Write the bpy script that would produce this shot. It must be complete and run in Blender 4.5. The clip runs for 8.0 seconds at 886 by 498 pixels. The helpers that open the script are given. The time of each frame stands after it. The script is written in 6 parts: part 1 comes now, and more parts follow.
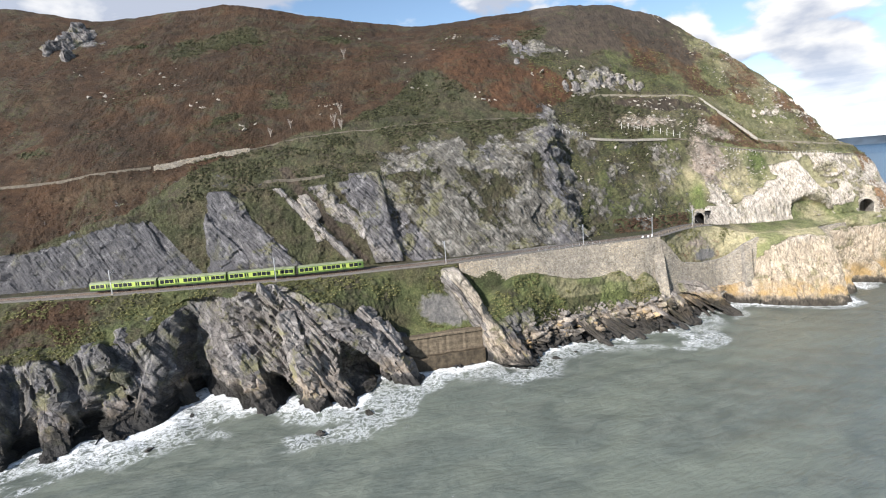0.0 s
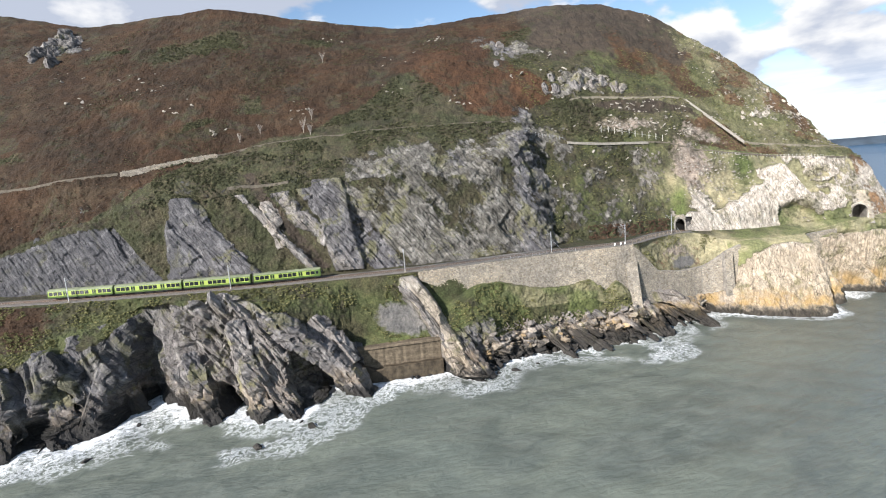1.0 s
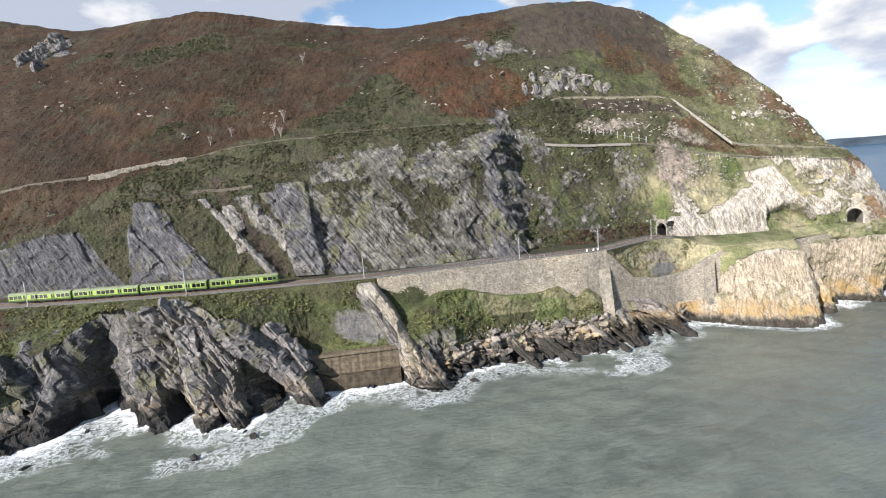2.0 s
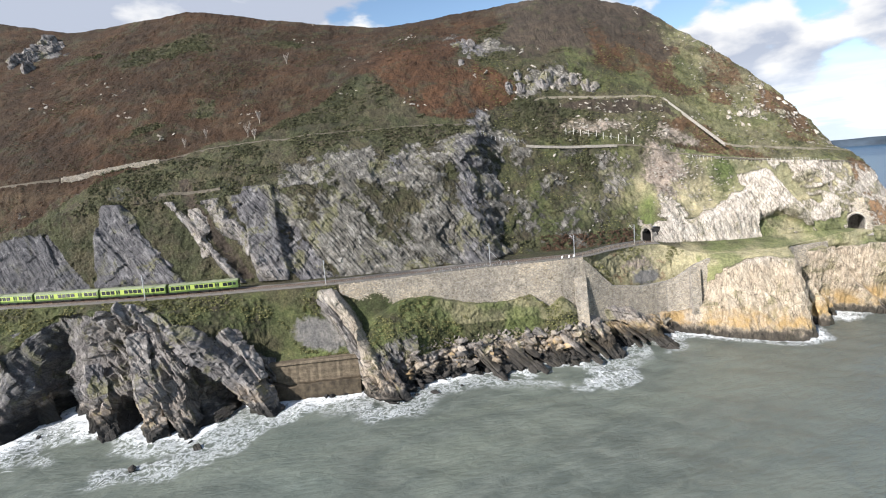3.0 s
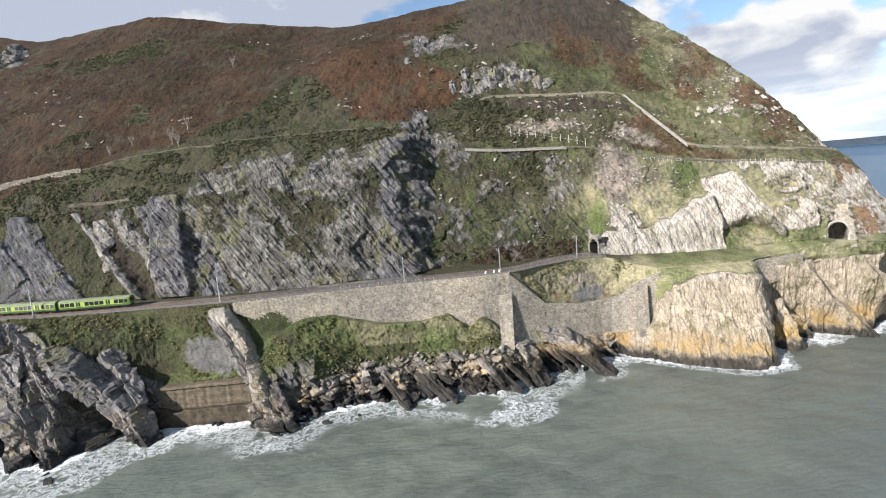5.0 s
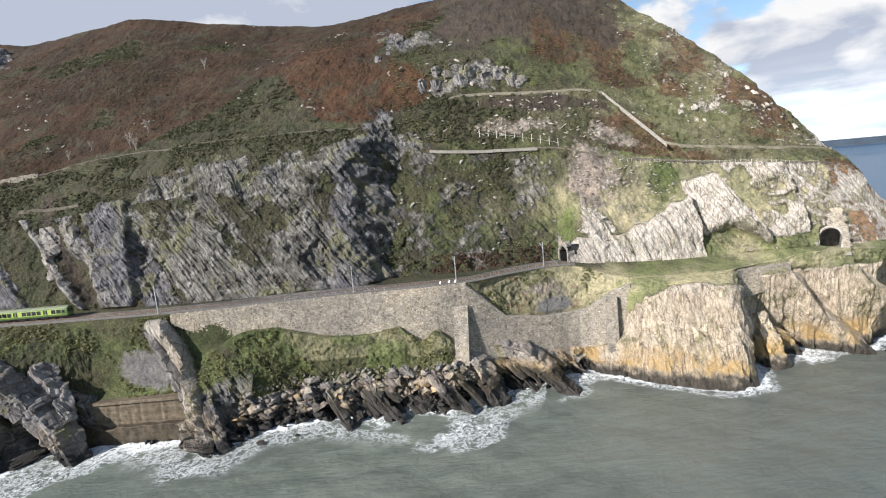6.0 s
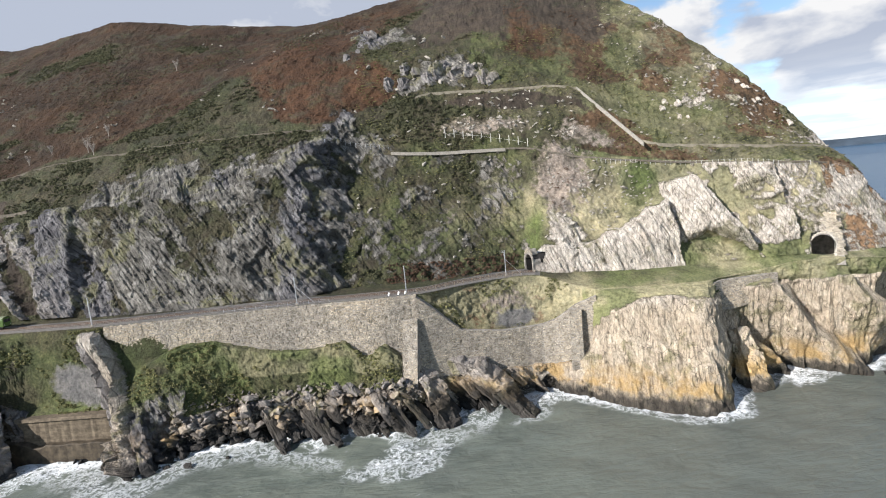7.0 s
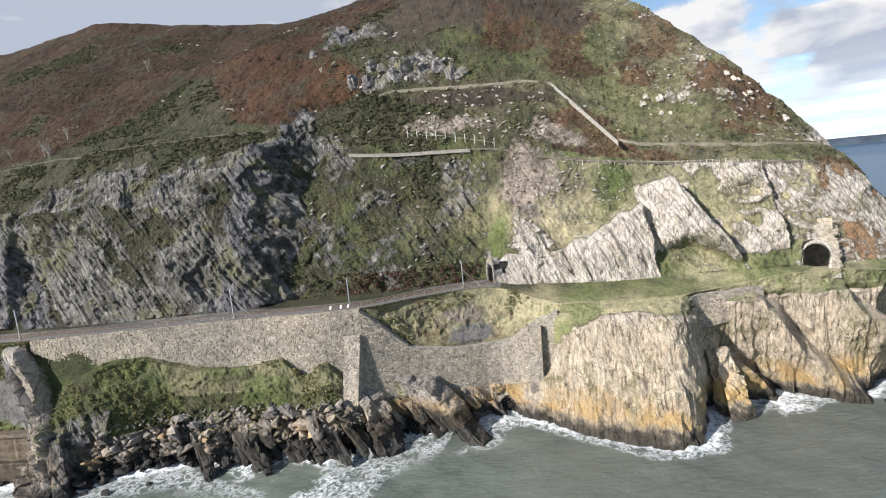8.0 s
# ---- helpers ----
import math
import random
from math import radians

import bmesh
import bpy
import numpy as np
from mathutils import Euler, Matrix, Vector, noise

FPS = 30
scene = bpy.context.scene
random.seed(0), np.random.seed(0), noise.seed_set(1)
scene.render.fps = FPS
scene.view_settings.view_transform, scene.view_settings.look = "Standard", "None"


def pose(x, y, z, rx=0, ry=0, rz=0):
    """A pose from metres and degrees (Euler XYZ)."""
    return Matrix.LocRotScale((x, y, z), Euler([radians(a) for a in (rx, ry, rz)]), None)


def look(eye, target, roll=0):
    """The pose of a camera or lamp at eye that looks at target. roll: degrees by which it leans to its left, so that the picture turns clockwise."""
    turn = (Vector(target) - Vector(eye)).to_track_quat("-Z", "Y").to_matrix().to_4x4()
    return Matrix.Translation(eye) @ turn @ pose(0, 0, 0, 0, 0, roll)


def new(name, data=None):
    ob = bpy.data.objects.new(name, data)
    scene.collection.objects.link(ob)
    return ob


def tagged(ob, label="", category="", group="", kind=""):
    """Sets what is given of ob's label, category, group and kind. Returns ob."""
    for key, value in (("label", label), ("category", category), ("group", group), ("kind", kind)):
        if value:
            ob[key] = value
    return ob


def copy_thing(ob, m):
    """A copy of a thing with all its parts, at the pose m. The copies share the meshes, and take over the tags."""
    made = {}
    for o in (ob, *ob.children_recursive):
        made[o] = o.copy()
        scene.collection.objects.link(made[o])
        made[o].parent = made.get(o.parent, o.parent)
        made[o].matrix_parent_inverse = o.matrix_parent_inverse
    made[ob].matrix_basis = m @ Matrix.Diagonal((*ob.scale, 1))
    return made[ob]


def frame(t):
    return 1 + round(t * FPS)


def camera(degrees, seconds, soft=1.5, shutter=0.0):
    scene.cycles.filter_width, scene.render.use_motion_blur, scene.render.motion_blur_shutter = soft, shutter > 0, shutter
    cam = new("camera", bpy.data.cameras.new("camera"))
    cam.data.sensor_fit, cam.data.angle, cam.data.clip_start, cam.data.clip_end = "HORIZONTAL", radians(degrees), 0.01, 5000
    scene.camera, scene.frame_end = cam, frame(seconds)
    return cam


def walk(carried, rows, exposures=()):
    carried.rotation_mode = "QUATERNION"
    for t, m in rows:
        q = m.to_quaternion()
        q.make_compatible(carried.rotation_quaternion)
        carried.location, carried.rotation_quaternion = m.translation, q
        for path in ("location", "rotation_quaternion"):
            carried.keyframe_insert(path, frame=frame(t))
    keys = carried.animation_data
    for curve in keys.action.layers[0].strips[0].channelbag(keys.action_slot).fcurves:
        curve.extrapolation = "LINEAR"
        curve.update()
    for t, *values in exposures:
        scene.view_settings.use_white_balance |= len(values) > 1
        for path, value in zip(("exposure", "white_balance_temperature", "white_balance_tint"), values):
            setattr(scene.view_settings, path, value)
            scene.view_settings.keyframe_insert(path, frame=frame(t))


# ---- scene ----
# camera: seconds, place in metres, turn in degrees
cam = camera(82.0, 8.0, soft=1.1)
ROWS = [
    (0.0, 0.01, -0.00, 66.91, 81.37, 4.09, -2.44),
    (0.5, 10.30, 1.72, 67.54, 81.45, 4.18, -1.40),
    (1.0, 20.98, 3.57, 67.95, 81.44, 4.19, -0.38),
    (1.5, 31.70, 5.83, 68.13, 81.45, 4.25, 0.66),
    (3.0, 60.37, 16.08, 68.47, 81.49, 4.14, 4.25),
    (3.5, 70.48, 20.45, 68.19, 81.59, 4.25, 5.22),
    (4.0, 80.62, 25.17, 67.83, 81.73, 4.40, 6.23),
    (4.5, 90.31, 30.42, 67.65, 81.81, 4.56, 7.19),
    (6.0, 119.32, 50.14, 66.79, 82.11, 4.99, 10.41),
    (6.5, 128.95, 57.50, 66.34, 82.27, 5.20, 11.67),
    (7.0, 138.24, 65.24, 65.89, 82.38, 5.37, 12.93),
    (7.5, 147.10, 73.60, 65.48, 82.49, 5.55, 14.23),
    (8.0, 155.43, 82.26, 65.22, 82.55, 5.63, 15.51),
]
walk(cam, [(t, pose(x, y, z, rx, ry, rz)) for t, x, y, z, rx, ry, rz in ROWS], exposures=[(0.0, 0.93), (4.0, 0.88), (8.0, 0.76)])

# ---- world, sun, exposure ----
SUN_AZ, SUN_EL = radians(227.0), radians(30.0)   # direction to the sun: angle from +x, height over the sea
sun_way = Vector((math.cos(SUN_AZ) * math.cos(SUN_EL), math.sin(SUN_AZ) * math.cos(SUN_EL), math.sin(SUN_EL)))
sun = new("sun", bpy.data.lights.new("sun", "SUN"))
sun.data.energy, sun.data.angle, sun.data.color = 5.0, radians(0.6), (1.0, 0.96, 0.945)
sun.matrix_world = look(sun_way * 400, (0, 0, 0))

world = bpy.data.worlds.new("sky")
scene.world = world
world.use_nodes = True
wn, wl = world.node_tree.nodes, world.node_tree.links
wn.clear()


def wnode(kind, **values):
    n = wn.new(kind)
    for key, value in values.items():
        n.inputs[key].default_value = value
    return n


def wmath(op, a, b=None):
    n = wn.new("ShaderNodeMath")
    n.operation = op
    for i, v in enumerate((a, b)):
        if v is None:
            continue
        if isinstance(v, (int, float)):
            n.inputs[i].default_value = v
        else:
            wl.new(v, n.inputs[i])
    return n.outputs[0]


sky = wn.new("ShaderNodeTexSky")
sky.sky_type, sky.sun_disc = "NISHITA", False
sky.sun_elevation, sky.sun_rotation = SUN_EL, radians(90) - SUN_AZ
sky.air_density, sky.dust_density, sky.ozone_density = 1.0, 0.3, 2.0
coord = wn.new("ShaderNodeTexCoord")
split = wn.new("ShaderNodeSeparateXYZ")
wl.new(coord.outputs["Generated"], split.inputs[0])


def billow(up):
    """Cloud density a little way up from the line of sight."""
    v = wn.new("ShaderNodeCombineXYZ")
    wl.new(wmath("MULTIPLY", split.outputs[0], 4.6), v.inputs[0])
    wl.new(wmath("MULTIPLY", split.outputs[1], 4.6), v.inputs[1])
    wl.new(wmath("MULTIPLY", wmath("ADD", split.outputs[2], up), 10.0), v.inputs[2])
    n = wnode("ShaderNodeTexNoise", Scale=1.25, Detail=9.0, Roughness=0.52, Distortion=0.15)
    m = wn.new("ShaderNodeVectorMath")
    m.operation = "ADD"
    m.inputs[1].default_value = (4.2, 1.7, 8.45)
    wl.new(v.outputs[0], m.inputs[0])
    wl.new(m.outputs[0], n.inputs["Vector"])
    return n.outputs["Fac"]


# the banks of cumulus and the gaps between them: direction, spread, thickness
BANKS = (((0.430, 0.885, 0.180), 0.125, 0.17), ((0.600, 0.780, 0.175), 0.090, 0.14), ((0.521, 0.847, 0.103), 0.050, 0.12), ((0.420, 0.900, 0.120), 0.050, 0.12), ((0.265, 0.946, 0.190), 0.085, 0.20), ((0.330, 0.926, 0.180), 0.060, 0.14), ((0.375, 0.915, 0.115), 0.050, 0.15), ((0.290, 0.948, 0.118), 0.040, 0.13), ((0.345, 0.930, 0.105), 0.045, 0.12), ((0.335, 0.912, 0.230), 0.035, -0.14),
         ((0.500, 0.845, 0.215), 0.035, -0.10), ((0.160, 0.945, 0.275), 0.100, 0.18), ((-0.500, 0.815, 0.290), 0.420, 0.34), ((-0.820, 0.540, 0.250), 0.360, 0.34), ((-0.120, 0.950, 0.287), 0.060, -0.10), ((0.640, 0.760, 0.100), 0.070, 0.10))


def gathered(density):
    for way, wide, thick in BANKS:
        d = wn.new("ShaderNodeVectorMath")
        d.operation = "DISTANCE"
        wl.new(coord.outputs["Generated"], d.inputs[0])
        d.inputs[1].default_value = way
        near = wnode("ShaderNodeMapRange")
        near.interpolation_type = "SMOOTHSTEP"
        for key, value in (("From Min", wide * 1.3), ("From Max", wide * 0.2), ("To Min", 0.0), ("To Max", thick)):
            near.inputs[key].default_value = value
        wl.new(d.outputs["Value"], near.inputs["Value"])
        density = wmath("ADD", density, near.outputs[0])
    return density


here, above = gathered(wmath("SUBTRACT", billow(0.0), 0.06)), billow(0.03)
cover = wnode("ShaderNodeMapRange")
cover.interpolation_type = "SMOOTHSTEP"
cover.inputs["From Min"].default_value, cover.inputs["From Max"].default_value = 0.460, 0.575
haze = wmath("MULTIPLY", wmath("MAXIMUM", wmath("SUBTRACT", 0.10, split.outputs[2]), 0.0), 0.12)
wl.new(wmath("ADD", here, haze), cover.inputs["Value"])
tone = wn.new("ShaderNodeValToRGB")
tone.color_ramp.elements[0].position, tone.color_ramp.elements[0].color = 0.22, (0.52, 0.575, 0.70, 1)
tone.color_ramp.elements[1].position, tone.color_ramp.elements[1].color = 0.62, (0.98, 0.98, 0.99, 1)
lit = wmath("ADD", wmath("MULTIPLY", wmath("SUBTRACT", billow(0.0), above), 3.0), 0.56)
thick_part = wmath("MULTIPLY", wmath("MAXIMUM", wmath("SUBTRACT", here, 0.56), 0.0), 2.4)
wl.new(wmath("SUBTRACT", lit, thick_part), tone.inputs["Fac"])
clear = wnode("ShaderNodeBackground", Strength=0.092)
wl.new(sky.outputs[0], clear.inputs["Color"])
cloud = wnode("ShaderNodeBackground", Strength=0.56)
wl.new(tone.outputs[0], cloud.inputs["Color"])
both = wn.new("ShaderNodeMixShader")
wl.new(cover.outputs[0], both.inputs["Fac"])
wl.new(clear.outputs[0], both.inputs[1])
wl.new(cloud.outputs[0], both.inputs[2])
# pale haze low over the sea, with thin bars of far cloud
low_air = wnode("ShaderNodeMapRange")
low_air.interpolation_type = "SMOOTHSTEP"
for key, value in (("From Min", 0.165), ("From Max", 0.01), ("To Min", 0.0), ("To Max", 0.80)):
    low_air.inputs[key].default_value = value
wl.new(split.outputs[2], low_air.inputs["Value"])
bars = wn.new("ShaderNodeCombineXYZ")
for i, f in enumerate((5.0, 5.0, 46.0)):
    wl.new(wmath("MULTIPLY", split.outputs[i], f), bars.inputs[i])
streak = wnode("ShaderNodeTexNoise", Scale=1.6, Detail=7.0, Roughness=0.55)
wl.new(bars.outputs[0], streak.inputs["Vector"])
bar_tone = wn.new("ShaderNodeValToRGB")
bar_tone.color_ramp.elements[0].position, bar_tone.color_ramp.elements[0].color = 0.40, (0.50, 0.60, 0.74, 1)
bar_tone.color_ramp.elements[1].position, bar_tone.color_ramp.elements[1].color = 0.62, (0.86, 0.91, 0.96, 1)
wl.new(streak.outputs["Fac"], bar_tone.inputs["Fac"])
mist = wnode("ShaderNodeBackground", Strength=0.84)
wl.new(bar_tone.outputs[0], mist.inputs["Color"])
hazed = wn.new("ShaderNodeMixShader")
wl.new(low_air.outputs[0], hazed.inputs["Fac"])
wl.new(both.outputs[0], hazed.inputs[1])
wl.new(mist.outputs[0], hazed.inputs[2])
wl.new(hazed.outputs[0], wn.new("ShaderNodeOutputWorld").inputs["Surface"])

# ---- materials ----


class Nodes:
    """A small builder of one material's node tree."""

    def __init__(self, name, rough=0.9, metal=0.0):
        self.mat = bpy.data.materials.new(name)
        self.mat.use_nodes = True
        self.n, self.l = self.mat.node_tree.nodes, self.mat.node_tree.links
        self.bsdf = self.n["Principled BSDF"]
        self.bsdf.inputs["Roughness"].default_value = rough
        self.bsdf.inputs["Metallic"].default_value = metal
        self.bsdf.inputs["Specular IOR Level"].default_value = 0.25
        self.place = self.n.new("ShaderNodeNewGeometry").outputs["Position"]

    def put(self, socket, v):
        if isinstance(v, (int, float)):
            socket.default_value = v
        elif isinstance(v, tuple):
            socket.default_value = (*v, 1) if len(v) == 3 and socket.type == "RGBA" else v
        else:
            self.l.new(v, socket)

    def noise(self, scale, detail=5.0, rough=0.55, stretch=None, warp=0.0, turn=(0, 0, 0)):
        n = self.n.new("ShaderNodeTexNoise")
        n.inputs["Scale"].default_value, n.inputs["Detail"].default_value = scale, detail
        n.inputs["Roughness"].default_value, n.inputs["Distortion"].default_value = rough, warp
        v = self.place
        if stretch or any(turn):
            m = self.n.new("ShaderNodeMapping")
            m.vector_type = "TEXTURE"
            m.inputs["Rotation"].default_value = [radians(a) for a in turn]
            m.inputs["Scale"].default_value = [1 / a for a in (stretch or (1, 1, 1))]
            self.l.new(v, m.inputs["Vector"])
            v = m.outputs[0]
        self.l.new(v, n.inputs["Vector"])
        return n.outputs["Fac"]

    def cells(self, scale, kind="F1", stretch=None, turn=(0, 0, 0)):
        n = self.n.new("ShaderNodeTexVoronoi")
        n.feature = kind
        n.inputs["Scale"].default_value = scale
        m = self.n.new("ShaderNodeMapping")
        m.vector_type = "TEXTURE"
        m.inputs["Rotation"].default_value = [radians(a) for a in turn]
        m.inputs["Scale"].default_value = [1 / a for a in (stretch or (1, 1, 1))]
        self.l.new(self.place, m.inputs["Vector"])
        self.l.new(m.outputs[0], n.inputs["Vector"])
        return n

    def attr(self, name):
        n = self.n.new("ShaderNodeAttribute")
        n.attribute_name = name
        return n.outputs["Fac"]

    def island(self):
        return self.n.new("ShaderNodeNewGeometry").outputs["Random Per Island"]

    def own(self):
        return self.n.new("ShaderNodeObjectInfo").outputs["Random"]

    def ramp(self, fac, *stops):
        n = self.n.new("ShaderNodeValToRGB")
        e = n.color_ramp.elements
        while len(e) < len(stops):
            e.new(0.5)
        for i, (at, col) in enumerate(stops):
            e[i].position, e[i].color = at, (*col, 1)
        self.put(n.inputs["Fac"], fac)
        return n.outputs["Color"]

    def mix(self, fac, a, b, how="MIX"):
        n = self.n.new("ShaderNodeMix")
        n.data_type, n.blend_type = "RGBA", how
        self.put(n.inputs["Factor"], fac)
        self.put(n.inputs[6], a)
        self.put(n.inputs[7], b)
        return n.outputs[2]

    def span(self, v, lo, hi, a=0.0, b=1.0):
        n = self.n.new("ShaderNodeMapRange")
        n.interpolation_type = "SMOOTHSTEP"
        self.put(n.inputs["Value"], v)
        for key, value in (("From Min", lo), ("From Max", hi), ("To Min", a), ("To Max", b)):
            self.put(n.inputs[key], value)
        return n.outputs[0]

    def math(self, op, a, b=0.0, c=0.0):
        n = self.n.new("ShaderNodeMath")
        n.operation = op
        for i, v in enumerate((a, b, c)):
            self.put(n.inputs[i], v)
        return n.outputs[0]

    def height(self):
        s = self.n.new("ShaderNodeSeparateXYZ")
        self.l.new(self.place, s.inputs[0])
        return s.outputs[2]

    def done(self, colour, bump=None, strength=0.5, distance=0.1, rough=None):
        self.put(self.bsdf.inputs["Base Color"], colour)
        if rough is not None:
            self.put(self.bsdf.inputs["Roughness"], rough)
        if bump is not None:
            b = self.n.new("ShaderNodeBump")
            b.inputs["Strength"].default_value, b.inputs["Distance"].default_value = strength, distance
            self.l.new(bump, b.inputs["Height"])
            self.l.new(b.outputs[0], self.bsdf.inputs["Normal"])
        return self.mat


STRATA = (0, 54, 0)   # the rock's beds fall away to +x


def rock_colour(k):
    """Grey bedded quartzite with pale streaks, ochre lichen by the sea and the black tide band."""
    big = k.noise(0.05, 5, 0.6)
    beds = k.noise(1.0, 5, 0.66, stretch=(0.22, 0.22, 2.0), warp=0.7, turn=STRATA)
    bands = k.noise(0.36, 4, 0.6, stretch=(0.24, 0.24, 1.7), warp=0.8, turn=STRATA)
    fine = k.noise(2.0, 8, 0.74)
    blotch = k.noise(0.28, 6, 0.62, warp=0.5)
    lilac = k.ramp(blotch, (0.3, (0.07052, 0.0688, 0.07396)), (0.5, (0.1256, 0.1221, 0.1264)), (0.7, (0.2666, 0.2597, 0.2632)))
    beige = k.ramp(blotch, (0.3, (0.0688, 0.06536, 0.05676)), (0.5, (0.1359, 0.129, 0.1135)), (0.7, (0.3182, 0.3053, 0.2769)))
    grey = k.mix(k.span(k.math("ADD", k.attr("beige"), k.math("MULTIPLY", k.math("SUBTRACT", k.math("ADD", bands, big), 1.0), 1.6)), 0.25, 0.75), lilac, beige)
    # warm tan stone, raised paler to put the eastern sunlight into its colour
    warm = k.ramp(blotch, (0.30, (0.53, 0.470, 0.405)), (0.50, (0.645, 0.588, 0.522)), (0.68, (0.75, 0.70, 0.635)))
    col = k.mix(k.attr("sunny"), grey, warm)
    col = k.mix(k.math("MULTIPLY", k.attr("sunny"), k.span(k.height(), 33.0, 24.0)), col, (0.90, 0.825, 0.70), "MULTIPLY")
    joints = k.span(k.cells(0.42, "DISTANCE_TO_EDGE", stretch=(0.35, 0.6, 1.7), turn=STRATA).outputs["Distance"], 0.0, 0.08, 0.25, 1.0)
    col = k.mix(k.math("MULTIPLY", k.span(k.attr("sunny"), 0.4, 0.85, 1.0, 0.35), k.span(k.noise(0.2, 4, 0.6), 0.38, 0.58, 0.15, 0.85)), col, joints, "MULTIPLY")
    west = k.math("MULTIPLY", k.span(k.attr("sunny"), 0.0, 1.0, 0.60, 0.12), k.span(k.noise(0.16, 4, 0.6), 0.36, 0.66, 0.1, 1.0))
    col = k.mix(west, col, k.ramp(bands, (0.38, (0.52, 0.51, 0.52)), (0.45, (0.95, 0.95, 0.95)), (0.62, (1.25, 1.23, 1.18))), "MULTIPLY")
    col = k.mix(west, col, k.ramp(beds, (0.37, (0.42, 0.41, 0.42)), (0.44, (0.95, 0.95, 0.95)), (0.62, (1.30, 1.28, 1.24))), "MULTIPLY")
    col = k.mix(0.55, col, k.ramp(fine, (0.32, (0.42, 0.42, 0.43)), (0.68, (1.36, 1.33, 1.28))), "MULTIPLY")
    col = k.mix(k.span(k.noise(0.11, 7, 0.70, warp=0.5), 0.53, 0.62, 0.0, 0.62), col, k.ramp(fine, (0.3, (0.075, 0.076, 0.030)), (0.7, (0.245, 0.230, 0.105))))
    upright = k.noise(1.7, 6, 0.7, stretch=(1.4, 1.4, 0.08), warp=0.10, turn=(0, 6, 0))
    col = k.mix(k.math("MULTIPLY", k.attr("sunny"), 0.75), col, k.ramp(upright, (0.37, (0.42, 0.38, 0.33)), (0.43, (0.97, 0.97, 0.96)), (0.66, (1.22, 1.21, 1.18))), "MULTIPLY")
    lines = k.noise(1.0, 6, 0.68, stretch=(0.22, 0.22, 3.2), warp=0.5, turn=(0, 62, 0))
    col = k.mix(k.math("MULTIPLY", k.math("MULTIPLY", k.attr("sunny"), k.span(k.height(), 28.0, 36.0)), k.span(k.noise(0.12, 4), 0.4, 0.6, 0.3, 0.85)), col, k.ramp(lines, (0.40, (0.34, 0.32, 0.30)), (0.47, (0.98, 0.98, 0.97)), (0.62, (1.2, 1.2, 1.18))), "MULTIPLY")
    cracks = k.span(k.cells(0.8, "DISTANCE_TO_EDGE", stretch=(1.3, 1.3, 0.10), turn=(0, 6, 0)).outputs["Distance"], 0.0, 0.075, 0.16, 1.0)
    shards = k.ramp(k.cells(1.0, "F1", stretch=(1.0, 1.0, 0.42), turn=(0, 16, 0)).outputs["Color"], (0.2, (0.80, 0.79, 0.77)), (0.8, (1.15, 1.14, 1.12)))
    col = k.mix(k.math("MULTIPLY", k.attr("sunny"), k.span(k.noise(0.22, 4, 0.6), 0.40, 0.58, 0.15, 0.85)), col, cracks, "MULTIPLY")
    col = k.mix(k.math("MULTIPLY", k.attr("sunny"), 0.8), col, shards, "MULTIPLY")
    # darker rock: true slate, and cloud shade on the left mixed in as colour
    col = k.mix(k.math("MULTIPLY", k.attr("slate_shade"), k.span(blotch, 0.66, 0.52, 0.35, 1.0)), col, k.ramp(fine, (0.3, (0.036, 0.036, 0.039)), (0.7, (0.130, 0.128, 0.133))))
    z = k.math("ADD", k.height(), k.math("MULTIPLY", k.math("SUBTRACT", k.noise(0.35, 5), 0.5), 7.0))
    lichen = k.math("MULTIPLY", k.math("MULTIPLY", k.span(z, 2.8, 4.8), k.span(z, 12.0, 6.5)), k.math("MULTIPLY", k.attr("ochre"), k.span(k.noise(0.14, 6, 0.65), 0.36, 0.58)))
    col = k.mix(lichen, col, k.ramp(fine, (0.3, (0.28, 0.175, 0.070)), (0.7, (0.60, 0.43, 0.21))))
    z = k.math("SUBTRACT", z, k.math("MULTIPLY", k.attr("wet"), 5.0))
    tide = k.span(z, 5.0, 1.8)
    col = k.mix(k.math("MULTIPLY", tide, 0.88), col, (0.022, 0.021, 0.019))
    rel = k.math("ADD", k.math("ADD", k.math("MULTIPLY", k.math("ADD", k.math("ADD", beds, bands), k.math("MULTIPLY", k.math("ADD", upright, lines), k.attr("sunny"))), 0.9), k.math("MULTIPLY", fine, 0.9)), k.math("MULTIPLY", k.math("ADD", joints, k.math("MULTIPLY", cracks, k.attr("sunny"))), 0.5))
    return col, rel


